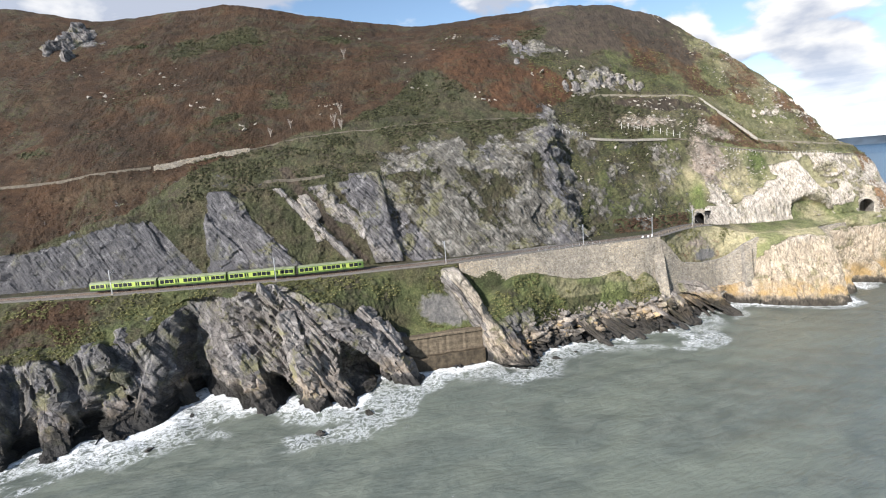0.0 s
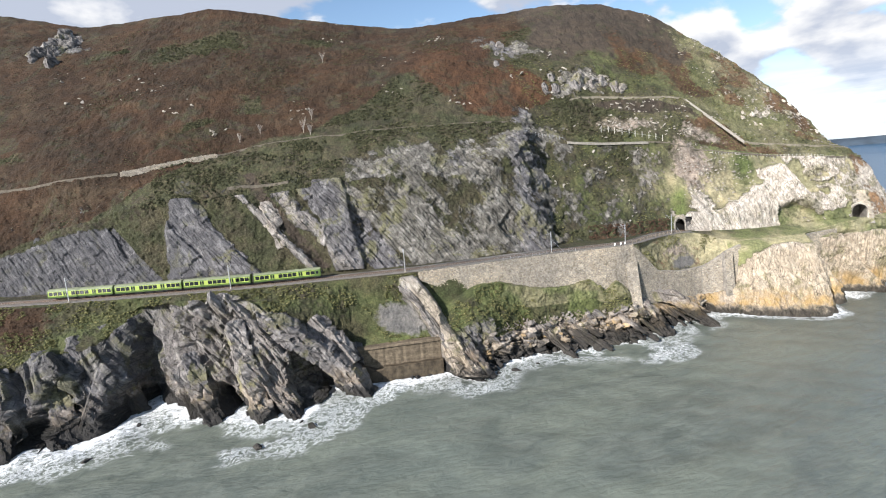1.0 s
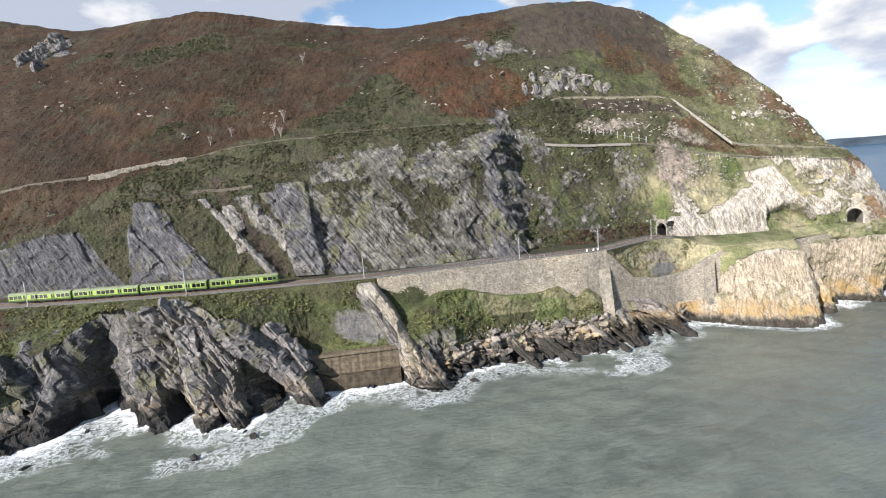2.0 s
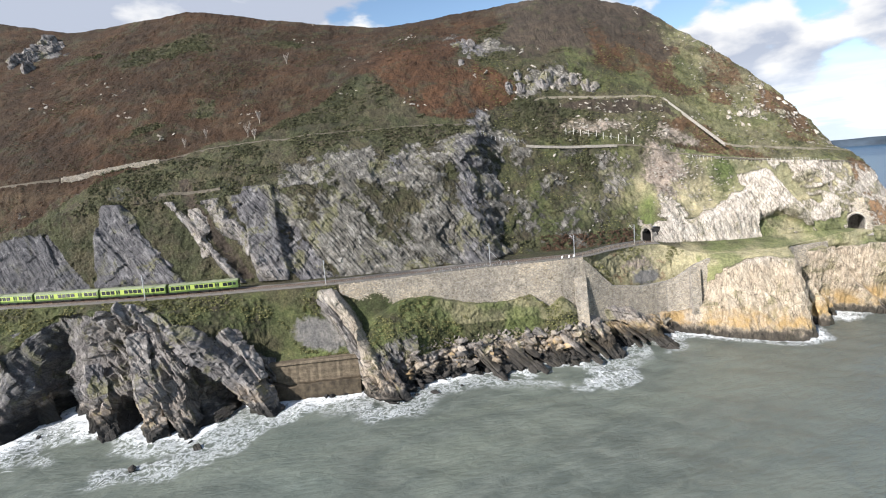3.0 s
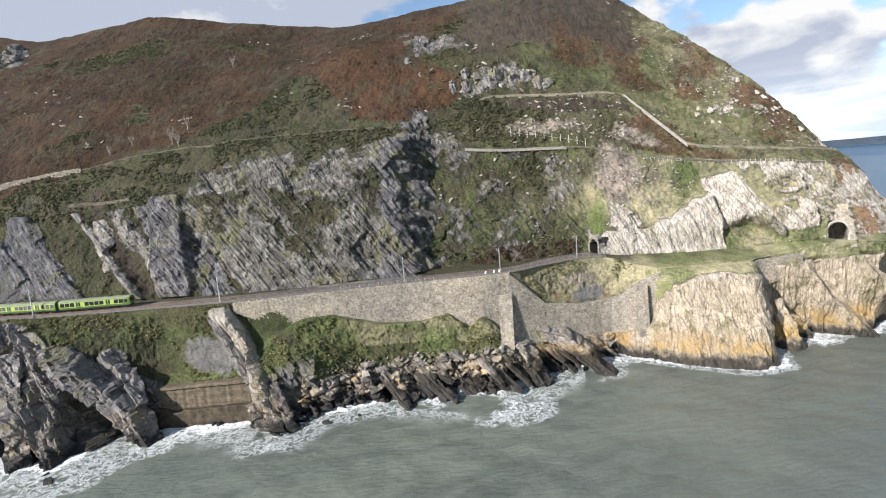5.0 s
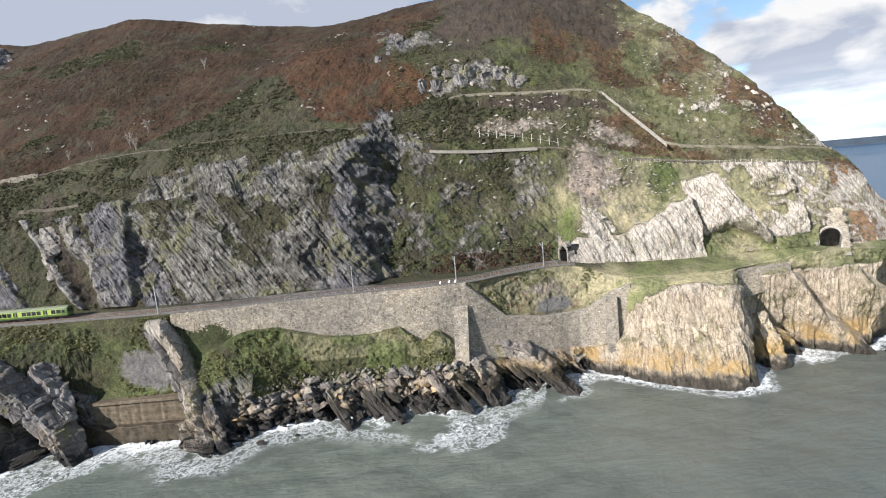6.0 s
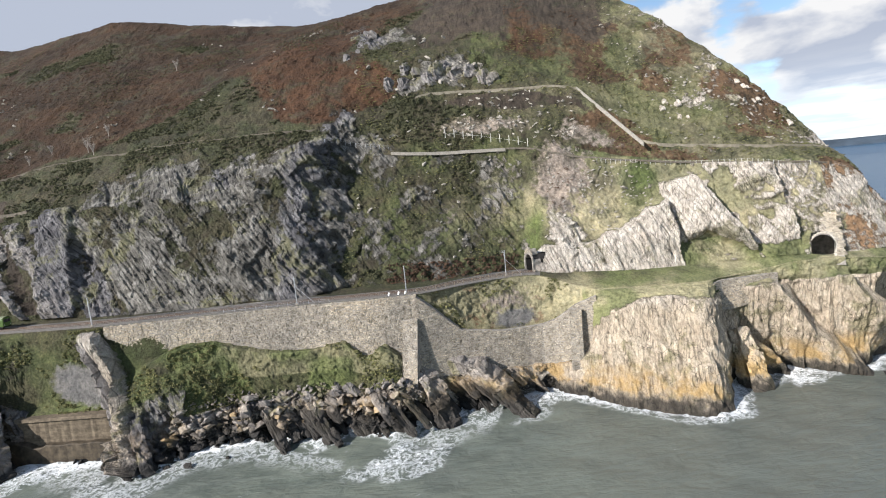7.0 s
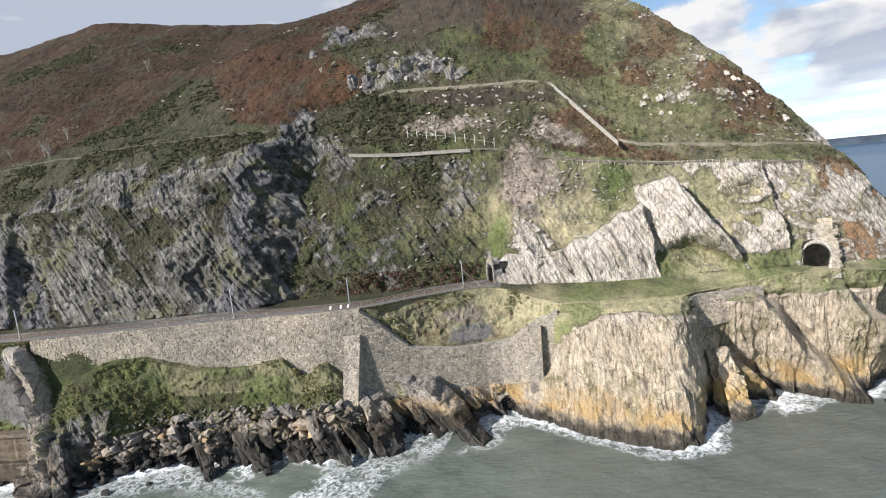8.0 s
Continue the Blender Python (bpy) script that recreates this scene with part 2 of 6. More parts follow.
def ground_material():
    k = Nodes("hillside", 0.95)
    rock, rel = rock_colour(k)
    edge = k.noise(0.45, 6, 0.65)
    fine = k.noise(1.5, 8, 0.76)
    mid = k.noise(0.10, 5, 0.6)
    green = k.ramp(fine, (0.28, (0.01196, 0.0138, 0.00736)), (0.5, (0.04232, 0.04508, 0.02208)), (0.72, (0.103, 0.103, 0.0552)))
    olive = k.ramp(fine, (0.28, (0.014, 0.012, 0.008)), (0.50, (0.052, 0.046, 0.027)), (0.72, (0.135, 0.122, 0.075)))
    grass = k.mix(k.span(mid, 0.42, 0.58), green, olive)
    fresh = k.ramp(fine, (0.28, (0.034, 0.047, 0.015)), (0.72, (0.160, 0.190, 0.070)))
    # straw grass, its tone raised to carry the full sun of the east
    dry = k.ramp(fine, (0.28, (0.165, 0.148, 0.088)), (0.50, (0.325, 0.290, 0.180)), (0.72, (0.47, 0.425, 0.290)))
    grass = k.mix(k.math("MULTIPLY", k.attr("dry"), k.span(k.noise(0.10, 7, 0.68, warp=0.6), 0.32, 0.52)), grass, dry)
    grass = k.mix(k.attr("fresh"), grass, fresh)
    bracken = k.ramp(fine, (0.28, (0.0112, 0.0070, 0.0043)), (0.5, (0.0320, 0.0200, 0.0114)), (0.74, (0.0685, 0.0445, 0.0262)))
    straw = k.ramp(fine, (0.28, (0.028, 0.021, 0.013)), (0.74, (0.105, 0.078, 0.049)))
    rust = k.ramp(fine, (0.28, (0.0207, 0.01125, 0.0063)), (0.74, (0.0855, 0.045, 0.0225)))
    bracken = k.mix(k.span(k.noise(0.028, 5, 0.6, stretch=(1, 1, 1.6)), 0.42, 0.58, 0.0, 0.5), bracken, rust)
    bracken = k.mix(k.span(k.noise(0.05, 6, 0.62, stretch=(0.6, 1, 1.6)), 0.50, 0.70, 0.0, 0.55), bracken, straw)
    bracken = k.mix(k.math("MULTIPLY", k.attr("rust"), 0.9), bracken, k.ramp(fine, (0.28, (0.02392, 0.01288, 0.00736)), (0.5, (0.06348, 0.0322, 0.01656)), (0.74, (0.1159, 0.06072, 0.0322))))
    bracken = k.mix(k.math("MULTIPLY", k.attr("dry"), 0.9), bracken, k.ramp(fine, (0.28, (0.100, 0.060, 0.032)), (0.50, (0.235, 0.148, 0.085)), (0.72, (0.37, 0.255, 0.165))))
    dark = k.ramp(fine, (0.28, (0.018, 0.015, 0.012)), (0.74, (0.080, 0.062, 0.046)))
    wild = k.math("SUBTRACT", edge, 0.5)
    col = k.mix(k.span(k.math("ADD", k.attr("brown"), k.math("MULTIPLY", wild, 1.1)), 0.38, 0.62), grass, bracken)
    scree = k.ramp(fine, (0.28, (0.095, 0.076, 0.060)), (0.50, (0.235, 0.195, 0.160)), (0.72, (0.43, 0.375, 0.32)))
    col = k.mix(k.span(k.math("ADD", k.attr("scree"), k.math("MULTIPLY", wild, 1.5)), 0.40, 0.66), col, scree)
    col = k.mix(k.span(k.math("ADD", k.attr("heather"), k.math("MULTIPLY", wild, 1.1)), 0.40, 0.66), col, dark)
    col = k.mix(k.math("MULTIPLY", k.span(k.noise(0.075, 7, 0.7, warp=0.5), 0.50, 0.62, 0.0, 0.75), k.span(k.attr("dry"), 0.6, 0.2)), col, k.mix(k.span(edge, 0.4, 0.6), dark, green))
    grit = k.ramp(fine, (0.28, (0.072, 0.069, 0.066)), (0.72, (0.215, 0.206, 0.193)))
    col = k.mix(k.span(k.math("ADD", k.attr("bare"), k.math("MULTIPLY", wild, 0.7)), 0.40, 0.60), col, grit)
    patch = k.noise(0.22, 7, 0.66, warp=0.4)
    col = k.mix(0.8, col, k.ramp(patch, (0.34, (0.52, 0.54, 0.55)), (0.50, (1.0, 1.0, 1.0)), (0.68, (1.38, 1.34, 1.28))), "MULTIPLY")
    col = k.mix(0.6, col, k.ramp(k.noise(0.035, 5, 0.6), (0.36, (0.70, 0.72, 0.74)), (0.64, (1.28, 1.25, 1.2))), "MULTIPLY")
    m = k.span(k.math("ADD", k.attr("rock"), k.math("MULTIPLY", wild, 1.3)), 0.42, 0.58)
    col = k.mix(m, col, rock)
    relief = k.math("ADD", k.math("MULTIPLY", fine, 1.2), k.math("MULTIPLY", rel, m))
    return k.done(col, relief, 0.85, 0.6)


def rock_material(name="bare_rock"):
    k = Nodes(name, 0.92)
    col, rel = rock_colour(k)
    col = k.mix(0.5, col, k.ramp(k.own(), (0.0, (0.62, 0.62, 0.63)), (1.0, (1.2, 1.16, 1.08))), "MULTIPLY")
    return k.done(col, rel, 0.7, 0.3)


def masonry_material():
    k = Nodes("rubble_masonry", 0.93)
    r = k.island()
    col = k.ramp(r, (0.0, (0.205, 0.186, 0.157)), (0.15, (0.270, 0.247, 0.211)), (0.45, (0.335, 0.307, 0.264)), (0.85, (0.385, 0.354, 0.308)), (1.0, (0.46, 0.425, 0.373)))
    fine = k.noise(3.0, 6, 0.7)
    stain, mottle = k.noise(0.07, 5, 0.62), k.noise(0.55, 5, 0.7, warp=0.5)
    col = k.mix(0.7, col, k.ramp(fine, (0.3, (0.45, 0.45, 0.45)), (0.7, (1.3, 1.3, 1.3))), "MULTIPLY")
    col = k.mix(0.8, col, k.ramp(mottle, (0.34, (0.55, 0.54, 0.52)), (0.50, (1.0, 1.0, 1.0)), (0.66, (1.25, 1.24, 1.2))), "MULTIPLY")
    col = k.mix(0.9, col, k.ramp(stain, (0.36, (0.66, 0.66, 0.67)), (0.50, (1.0, 0.99, 0.96)), (0.64, (1.16, 1.10, 1.0))), "MULTIPLY")
    col = k.mix(1.0, col, (1.0, 0.965, 0.90), "MULTIPLY")
    runs = k.noise(0.4, 6, 0.68, stretch=(1, 1, 0.22), warp=0.6)
    col = k.mix(0.6, col, k.ramp(runs, (0.34, (0.60, 0.58, 0.54)), (0.48, (1.0, 1.0, 1.0)), (0.68, (1.12, 1.11, 1.1))), "MULTIPLY")
    z = k.math("ADD", k.height(), k.math("MULTIPLY", fine, 3.0))
    col = k.mix(k.span(z, 5.0, 2.4, 0.0, 0.8), col, (0.03, 0.028, 0.022))
    return k.done(col, fine, 0.5, 0.1)


def plain(name, colour, rough=0.8, metal=0.0, grain=2.0, spread=0.25, bump=0.0):
    k = Nodes(name, rough, metal)
    f = k.noise(grain, 5, 0.6)
    lo, hi = tuple(c * (1 - spread) for c in colour), tuple(min(1.0, c * (1 + spread)) for c in colour)
    col = k.ramp(f, (0.3, lo), (0.7, hi))
    return k.done(col, f if bump else None, bump or 0.1, 0.05)


def sea_material():
    k = Nodes("sea", 0.22)
    k.bsdf.inputs["IOR"].default_value = 1.33
    k.bsdf.inputs["Specular IOR Level"].default_value = 0.5
    big = k.noise(0.012, 4)
    silt = k.noise(0.14, 5, 0.62, warp=0.8, stretch=(0.8, 1.35, 1), turn=(0, 0, 22))
    col = k.mix(k.span(silt, 0.34, 0.68), (0.080, 0.094, 0.081), (0.126, 0.140, 0.119))
    col = k.mix(k.span(big, 0.4, 0.62, 0.0, 0.5), col, (0.122, 0.145, 0.124))
    s = k.n.new("ShaderNodeSeparateXYZ")
    k.l.new(k.place, s.inputs[0])
    col = k.mix(k.span(k.noise(0.03, 5, 0.6, warp=0.8, turn=(0, 0, 25), stretch=(0.6, 1.6, 1)), 0.42, 0.64, 0.0, 0.6), col, (0.150, 0.167, 0.133))
    # far water mixed towards blue, the haze of distance put into its colour
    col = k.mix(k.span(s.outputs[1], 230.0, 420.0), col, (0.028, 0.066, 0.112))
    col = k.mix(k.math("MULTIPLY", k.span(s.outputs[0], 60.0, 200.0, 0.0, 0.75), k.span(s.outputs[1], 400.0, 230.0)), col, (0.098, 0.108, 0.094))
    lace = k.noise(0.8, 9, 0.80, warp=0.7)
    veins = k.math("ABSOLUTE", k.math("SUBTRACT", k.noise(0.42, 7, 0.70, warp=0.7), 0.5))
    web = k.span(veins, 0.06, 0.0)
    a = k.attr("foam")
    thick = k.span(k.math("ADD", a, k.math("MULTIPLY", k.math("SUBTRACT", lace, 0.5), 3.4)), 0.76, 0.88)
    thin = k.math("MULTIPLY", web, k.span(a, 0.06, 0.38, 0.0, 0.7))
    cap = k.math("MULTIPLY", k.span(k.noise(0.30, 6, 0.66, warp=0.6, stretch=(0.6, 1.8, 1), turn=(0, 0, 22)), 0.69, 0.75), 0.55)
    foam = k.math("MAXIMUM", k.math("MAXIMUM", thick, thin), cap)
    col = k.mix(foam, col, (0.70, 0.72, 0.72))
    chop = k.math("ADD", k.math("MULTIPLY", k.noise(0.20, 4, 0.5, stretch=(0.8, 1.3, 1), turn=(0, 0, 22), warp=0.7), 1.5), k.math("MULTIPLY", k.noise(0.62, 4, 0.55, stretch=(0.6, 1.6, 1), turn=(0, 0, 15)), 0.85))
    return k.done(col, k.math("ADD", chop, k.math("MULTIPLY", foam, 0.3)), 0.32, 1.0, k.span(foam, 0.0, 0.6, 0.30, 0.85))


GROUND, ROCK, MASONRY, SEA = ground_material(), rock_material(), masonry_material(), sea_material()
CONCRETE = plain("weathered_concrete", (0.26, 0.23, 0.18), 0.9, 0, 0.8, 0.45, 0.4)
STEEL = plain("galvanised_steel", (0.42, 0.43, 0.44), 0.5, 0.6)
RUST = plain("rusty_rail", (0.10, 0.065, 0.045), 0.6, 0.4)
BALLAST = plain("ballast", (0.105, 0.088, 0.074), 0.95, 0, 2.5, 0.55, 0.8)
WHITE = plain("white_paint", (0.78, 0.77, 0.73), 0.6, 0, 2.0, 0.08)
# near-black lining: the dark inside the bore put into its colour
DARK = plain("tunnel_dark", (0.03, 0.028, 0.026), 0.95)

# ---- the lie of the land ----


def hash3(ix, iy, iz):
    h = (ix * 374761393 + iy * 668265263 + iz * 2147483647) & 0xFFFFFFFF
    h = ((h ^ (h >> 13)) * 1274126177) & 0xFFFFFFFF
    return ((h ^ (h >> 16)) & 0xFFFF) / 65535.0


def vnoise(p, seed=0):
    """Smooth noise, 0 to 1, of an (n, 3) array."""
    q = p + seed * 17.31
    i = np.floor(q).astype(np.int64)
    f = q - i
    u = f * f * (3 - 2 * f)
    out = np.zeros(len(p))
    for dx in (0, 1):
        wx = u[:, 0] if dx else 1 - u[:, 0]
        for dy in (0, 1):
            wy = u[:, 1] if dy else 1 - u[:, 1]
            for dz in (0, 1):
                wz = u[:, 2] if dz else 1 - u[:, 2]
                out += wx * wy * wz * hash3(i[:, 0] + dx, i[:, 1] + dy, i[:, 2] + dz)
    return out


def fbm(p, scale, octaves=4, seed=0, gain=0.5):
    total, amp, norm = np.zeros(len(p)), 1.0, 0.0
    for o in range(octaves):
        total += amp * vnoise(p * scale * 2 ** o, seed + o * 3)
        norm += amp
        amp *= gain
    return total / norm


def step(lo, hi, v):
    t = np.clip((v - lo) / (hi - lo), 0, 1)
    return t * t * (3 - 2 * t)


def glide(xs, ys, x):
    """Monotone cubic through the knots."""
    xs, ys, x = np.asarray(xs, float), np.asarray(ys, float), np.asarray(x, float)
    h = np.diff(xs)
    d = np.diff(ys) / h
    m = np.zeros(len(xs))
    m[0], m[-1] = d[0], d[-1]
    same = d[:-1] * d[1:] > 0
    w1, w2 = 2 * h[1:] + h[:-1], h[1:] + 2 * h[:-1]
    with np.errstate(divide="ignore", invalid="ignore"):
        m[1:-1] = np.where(same, (w1 + w2) / (w1 / d[:-1] + w2 / d[1:]), 0)
    i = np.clip(np.searchsorted(xs, x) - 1, 0, len(xs) - 2)
    t = np.clip((x - xs[i]) / h[i], 0, 1)
    return ((2 * t ** 3 - 3 * t ** 2 + 1) * ys[i] + (t ** 3 - 2 * t ** 2 + t) * h[i] * m[i]
            + (-2 * t ** 3 + 3 * t ** 2) * ys[i + 1] + (t ** 3 - t ** 2) * h[i] * m[i + 1])


class Line:
    """A line along the coast: at x, its y and its height."""

    def __init__(self, *knots):
        self.k = np.array(knots, float)

    def y(self, x):
        return glide(self.k[:, 0], self.k[:, 1], x)

    def z(self, x):
        return glide(self.k[:, 0], self.k[:, 2], x)


class Shore(Line):
    """The water's edge: straight from knot to knot."""

    def y(self, x):
        return np.interp(x, self.k[:, 0], self.k[:, 1])

    def z(self, x):
        return 0 * np.asarray(x, float) - 0.6


SHORE = Shore((-320, 100), (-190, 110), (-150, 113), (-112, 121), (-109, 130), (-105, 131), (-102.5, 125.5), (-99, 128), (-97, 139), (-94, 140), (-91.5, 133), (-87, 136), (-83, 140), (-81, 145), (-80, 158), (-79, 168), (-76.5, 167), (-75, 161.5), (-71, 159.5), (-63, 152.5),
              (-56, 148.5), (-44, 149), (-38, 142.5), (-31, 144), (-24, 145.5), (-22, 150), (-20.5, 165), (-17, 163), (-14, 163), (-9, 166), (17, 171), (21, 168), (26, 164.5), (30, 160), (32.5, 166.5), (36, 172), (46, 178.5),
              (62, 184), (80, 189), (90, 186), (103, 201), (113, 203), (125, 212), (130, 217), (138, 212), (153, 204), (173, 199),
              (178, 203), (182, 222), (190, 226), (197, 231), (206, 232), (213, 232), (224, 232), (232, 244), (250, 256), (275, 266), (300, 300), (330, 420))
SHOULDER = Line((-320, 126, 22), (-150, 140, 21), (-112, 147, 19), (-100, 151, 21), (-90, 154, 22), (-85, 161, 26), (-80, 170, 30), (-72, 168.4, 31.5),
                (-64, 161, 31), (-56, 160, 33.5), (-49, 161.5, 35), (-42, 160, 30), (-32, 158, 23), (-22, 164, 18.5), (-13, 167, 13), (-8, 168.3, 12.0),
                (17, 173.4, 12.0), (22, 171, 10.5), (32, 172, 9), (46, 183, 9), (62, 187.5, 10), (80, 192.5, 9), (90, 192.5, 11), (98, 201, 10),
                (113, 206, 9), (126, 214, 8.5), (133, 215, 8.5), (138, 213.4, 9.5), (142, 212, 11.5), (148, 213, 23), (165, 213, 28), (174, 211, 27), (178, 214, 25),
                (182, 226.6, 25), (197, 232, 26), (215, 232.5, 27), (226, 234, 27), (234, 247, 25), (252, 259, 20), (275, 270, 4), (330, 430, -4))
BANK = Line((-320, 150, 33), (-150, 162, 31), (-100, 163, 29), (-84, 167.5, 31), (-64, 165, 33), (-49, 165, 34), (-32, 165, 29), (-20, 168, 24),
            (-8, 171.5, 14), (8, 174, 14.5), (16, 175.6, 17), (24, 177, 23), (33, 181, 27), (38, 184, 27), (46, 185.6, 25), (56, 188.0, 22.5), (64, 190.8, 22), (70, 192.4, 22.5), (75, 193.2, 23.5), (79, 194.6, 20), (82, 195.4, 18.5), (86, 195.0, 21.5), (90, 196.4, 18.5), (93, 197, 13), (97, 203, 20),
            (104, 207, 21), (126, 218, 21), (134, 220.5, 22), (141, 218, 25), (148, 216, 27.5), (165, 217, 29), (176, 218, 29), (182, 227.6, 28),
            (197, 233, 29), (215, 233.6, 30), (228, 236, 30), (236, 244, 29), (254, 259, 23), (275, 273.8, 7), (330, 440, -4))
EDGE = Line((-320, 180, 34.3), (-144, 170, 34.3), (-97, 168, 34.3), (-50, 169.5, 34.3), (-22, 173.5, 34.3), (6.5, 178, 34.3), (43, 189.2, 34.3), (62, 195, 34.3),
            (95, 203.5, 34.3), (105, 212, 34.3), (122, 222.5, 34.3), (128, 223.6, 34.2), (132, 223, 33.6), (140, 222, 31), (148, 219.5, 29.8), (165, 221, 30), (176, 222.5, 30),
            (183, 228.6, 29.8), (197, 233.4, 31), (205, 233.8, 32.6), (216, 234, 33), (228, 237, 32), (238, 247, 31), (256, 262, 25), (275, 277.8, 9), (330, 450, -4))
FOOT = Line((-320, 196, 35), (-144, 184, 35), (-97, 183, 35), (-50, 183.5, 35), (-22, 186, 35), (6, 189, 35), (24, 192, 35), (50, 199.5, 35),
            (58, 201.5, 35), (63, 204.5, 35), (67, 211, 35), (78, 215, 35), (94, 219, 35), (110, 225, 35), (121, 230.5, 35), (125, 231.5, 35), (128.5, 227.8, 34.5), (135, 227.2, 34), (143, 229.5, 33.5), (160, 231.5, 33), (176, 234.5, 33),
            (197, 237, 33.5), (215, 237.4, 34), (228, 240, 34), (240, 251, 34), (258, 267, 27), (275, 282.8, 10), (330, 460, -4))
BROW = Line((-320, 204, 50), (-150, 189, 51), (-134, 189.5, 52.5), (-103, 193, 61), (-79, 194, 65.6), (-60, 196, 65), (-45, 198, 65), (-22, 198.5, 67),
            (12, 203, 68.5), (30, 208.5, 67), (42, 213, 71), (52, 219.5, 77), (58, 225, 82), (63, 235, 82), (70, 239.5, 79), (84, 241.5, 76.2), (127, 248.5, 73.4), (138, 247.8, 70.4), (150, 247.6, 68), (164, 247.3, 66.2),
            (182, 248, 64.2), (208, 247.5, 61.4), (224, 252, 59.6), (240, 259, 46), (258, 272, 30), (275, 286.9, 11), (330, 470, -4))
PATH = Line((-320, 216, 70), (-150, 205, 73.5), (-105, 208, 76), (-73, 218, 81.3), (-37, 225, 86.3), (0, 231, 87.3), (27, 234.5, 88.3), (51, 238, 88),
            (70, 249, 92), (92, 260, 99.5), (120, 264, 97.5), (144, 265.6, 95.3), (156, 258, 83), (168, 253.5, 72.3), (175, 253, 71), (186, 252.6, 69.6), (208, 254, 67.4), (217, 256.5, 66.6), (224, 259.5, 65),
            (240, 264, 48), (258, 278, 31), (275, 291.9, 12), (330, 480, -4))
SLOPE = Line((-320, 255, 112), (-168, 254, 116), (-119, 262, 120), (-89, 270, 129), (-35, 268, 120), (25, 272, 124), (54, 276, 122), (98, 276, 115.6),
             (144, 284, 112), (177, 275, 97), (198, 269, 88), (213, 269, 75), (229, 271, 59), (244, 276, 44), (260, 290, 28.5), (275, 301.5, 12), (330, 490, -4))
RIDGE = Line((-320, 335, 186), (-241, 332, 184), (-177, 332, 174), (-112, 332, 178), (-60, 338, 170), (9, 350, 162.5), (55, 345, 165), (95, 340, 167.5), (121, 337, 166.5),
             (150, 331, 157.5), (181, 304, 126), (198, 290, 106), (214.5, 283, 87), (232, 282, 67), (246, 289, 46), (260, 303, 29), (275, 316, 12), (330, 500, -4))
LINES = (SHORE, SHOULDER, BANK, EDGE, FOOT, BROW, PATH, SLOPE, RIDGE)
# sea caves along the beds: x, height, half width, half length, depth
CAVES = ((-101.0, 4.0, 2.2, 5.0, 9.0), (-91.0, 7.5, 2.4, 9.0, 9.0), (-48.0, 4.0, 2.4, 5.5, 8.0), (-24.5, 8.5, 3.4, 6.5, 11.0), (-60.0, 5.0, 1.6, 6.0, 5.0))
TRACK_Z = 34.5
# tunnels: mouth, floor, heading, width, height, depth of the bore
TUNNELS = ((126.5, 229.6, 34.4, radians(33), 4.6, 5.6, 12.0), (212.5, 236.6, 33.4, radians(66), 5.6, 6.2, 12.0))


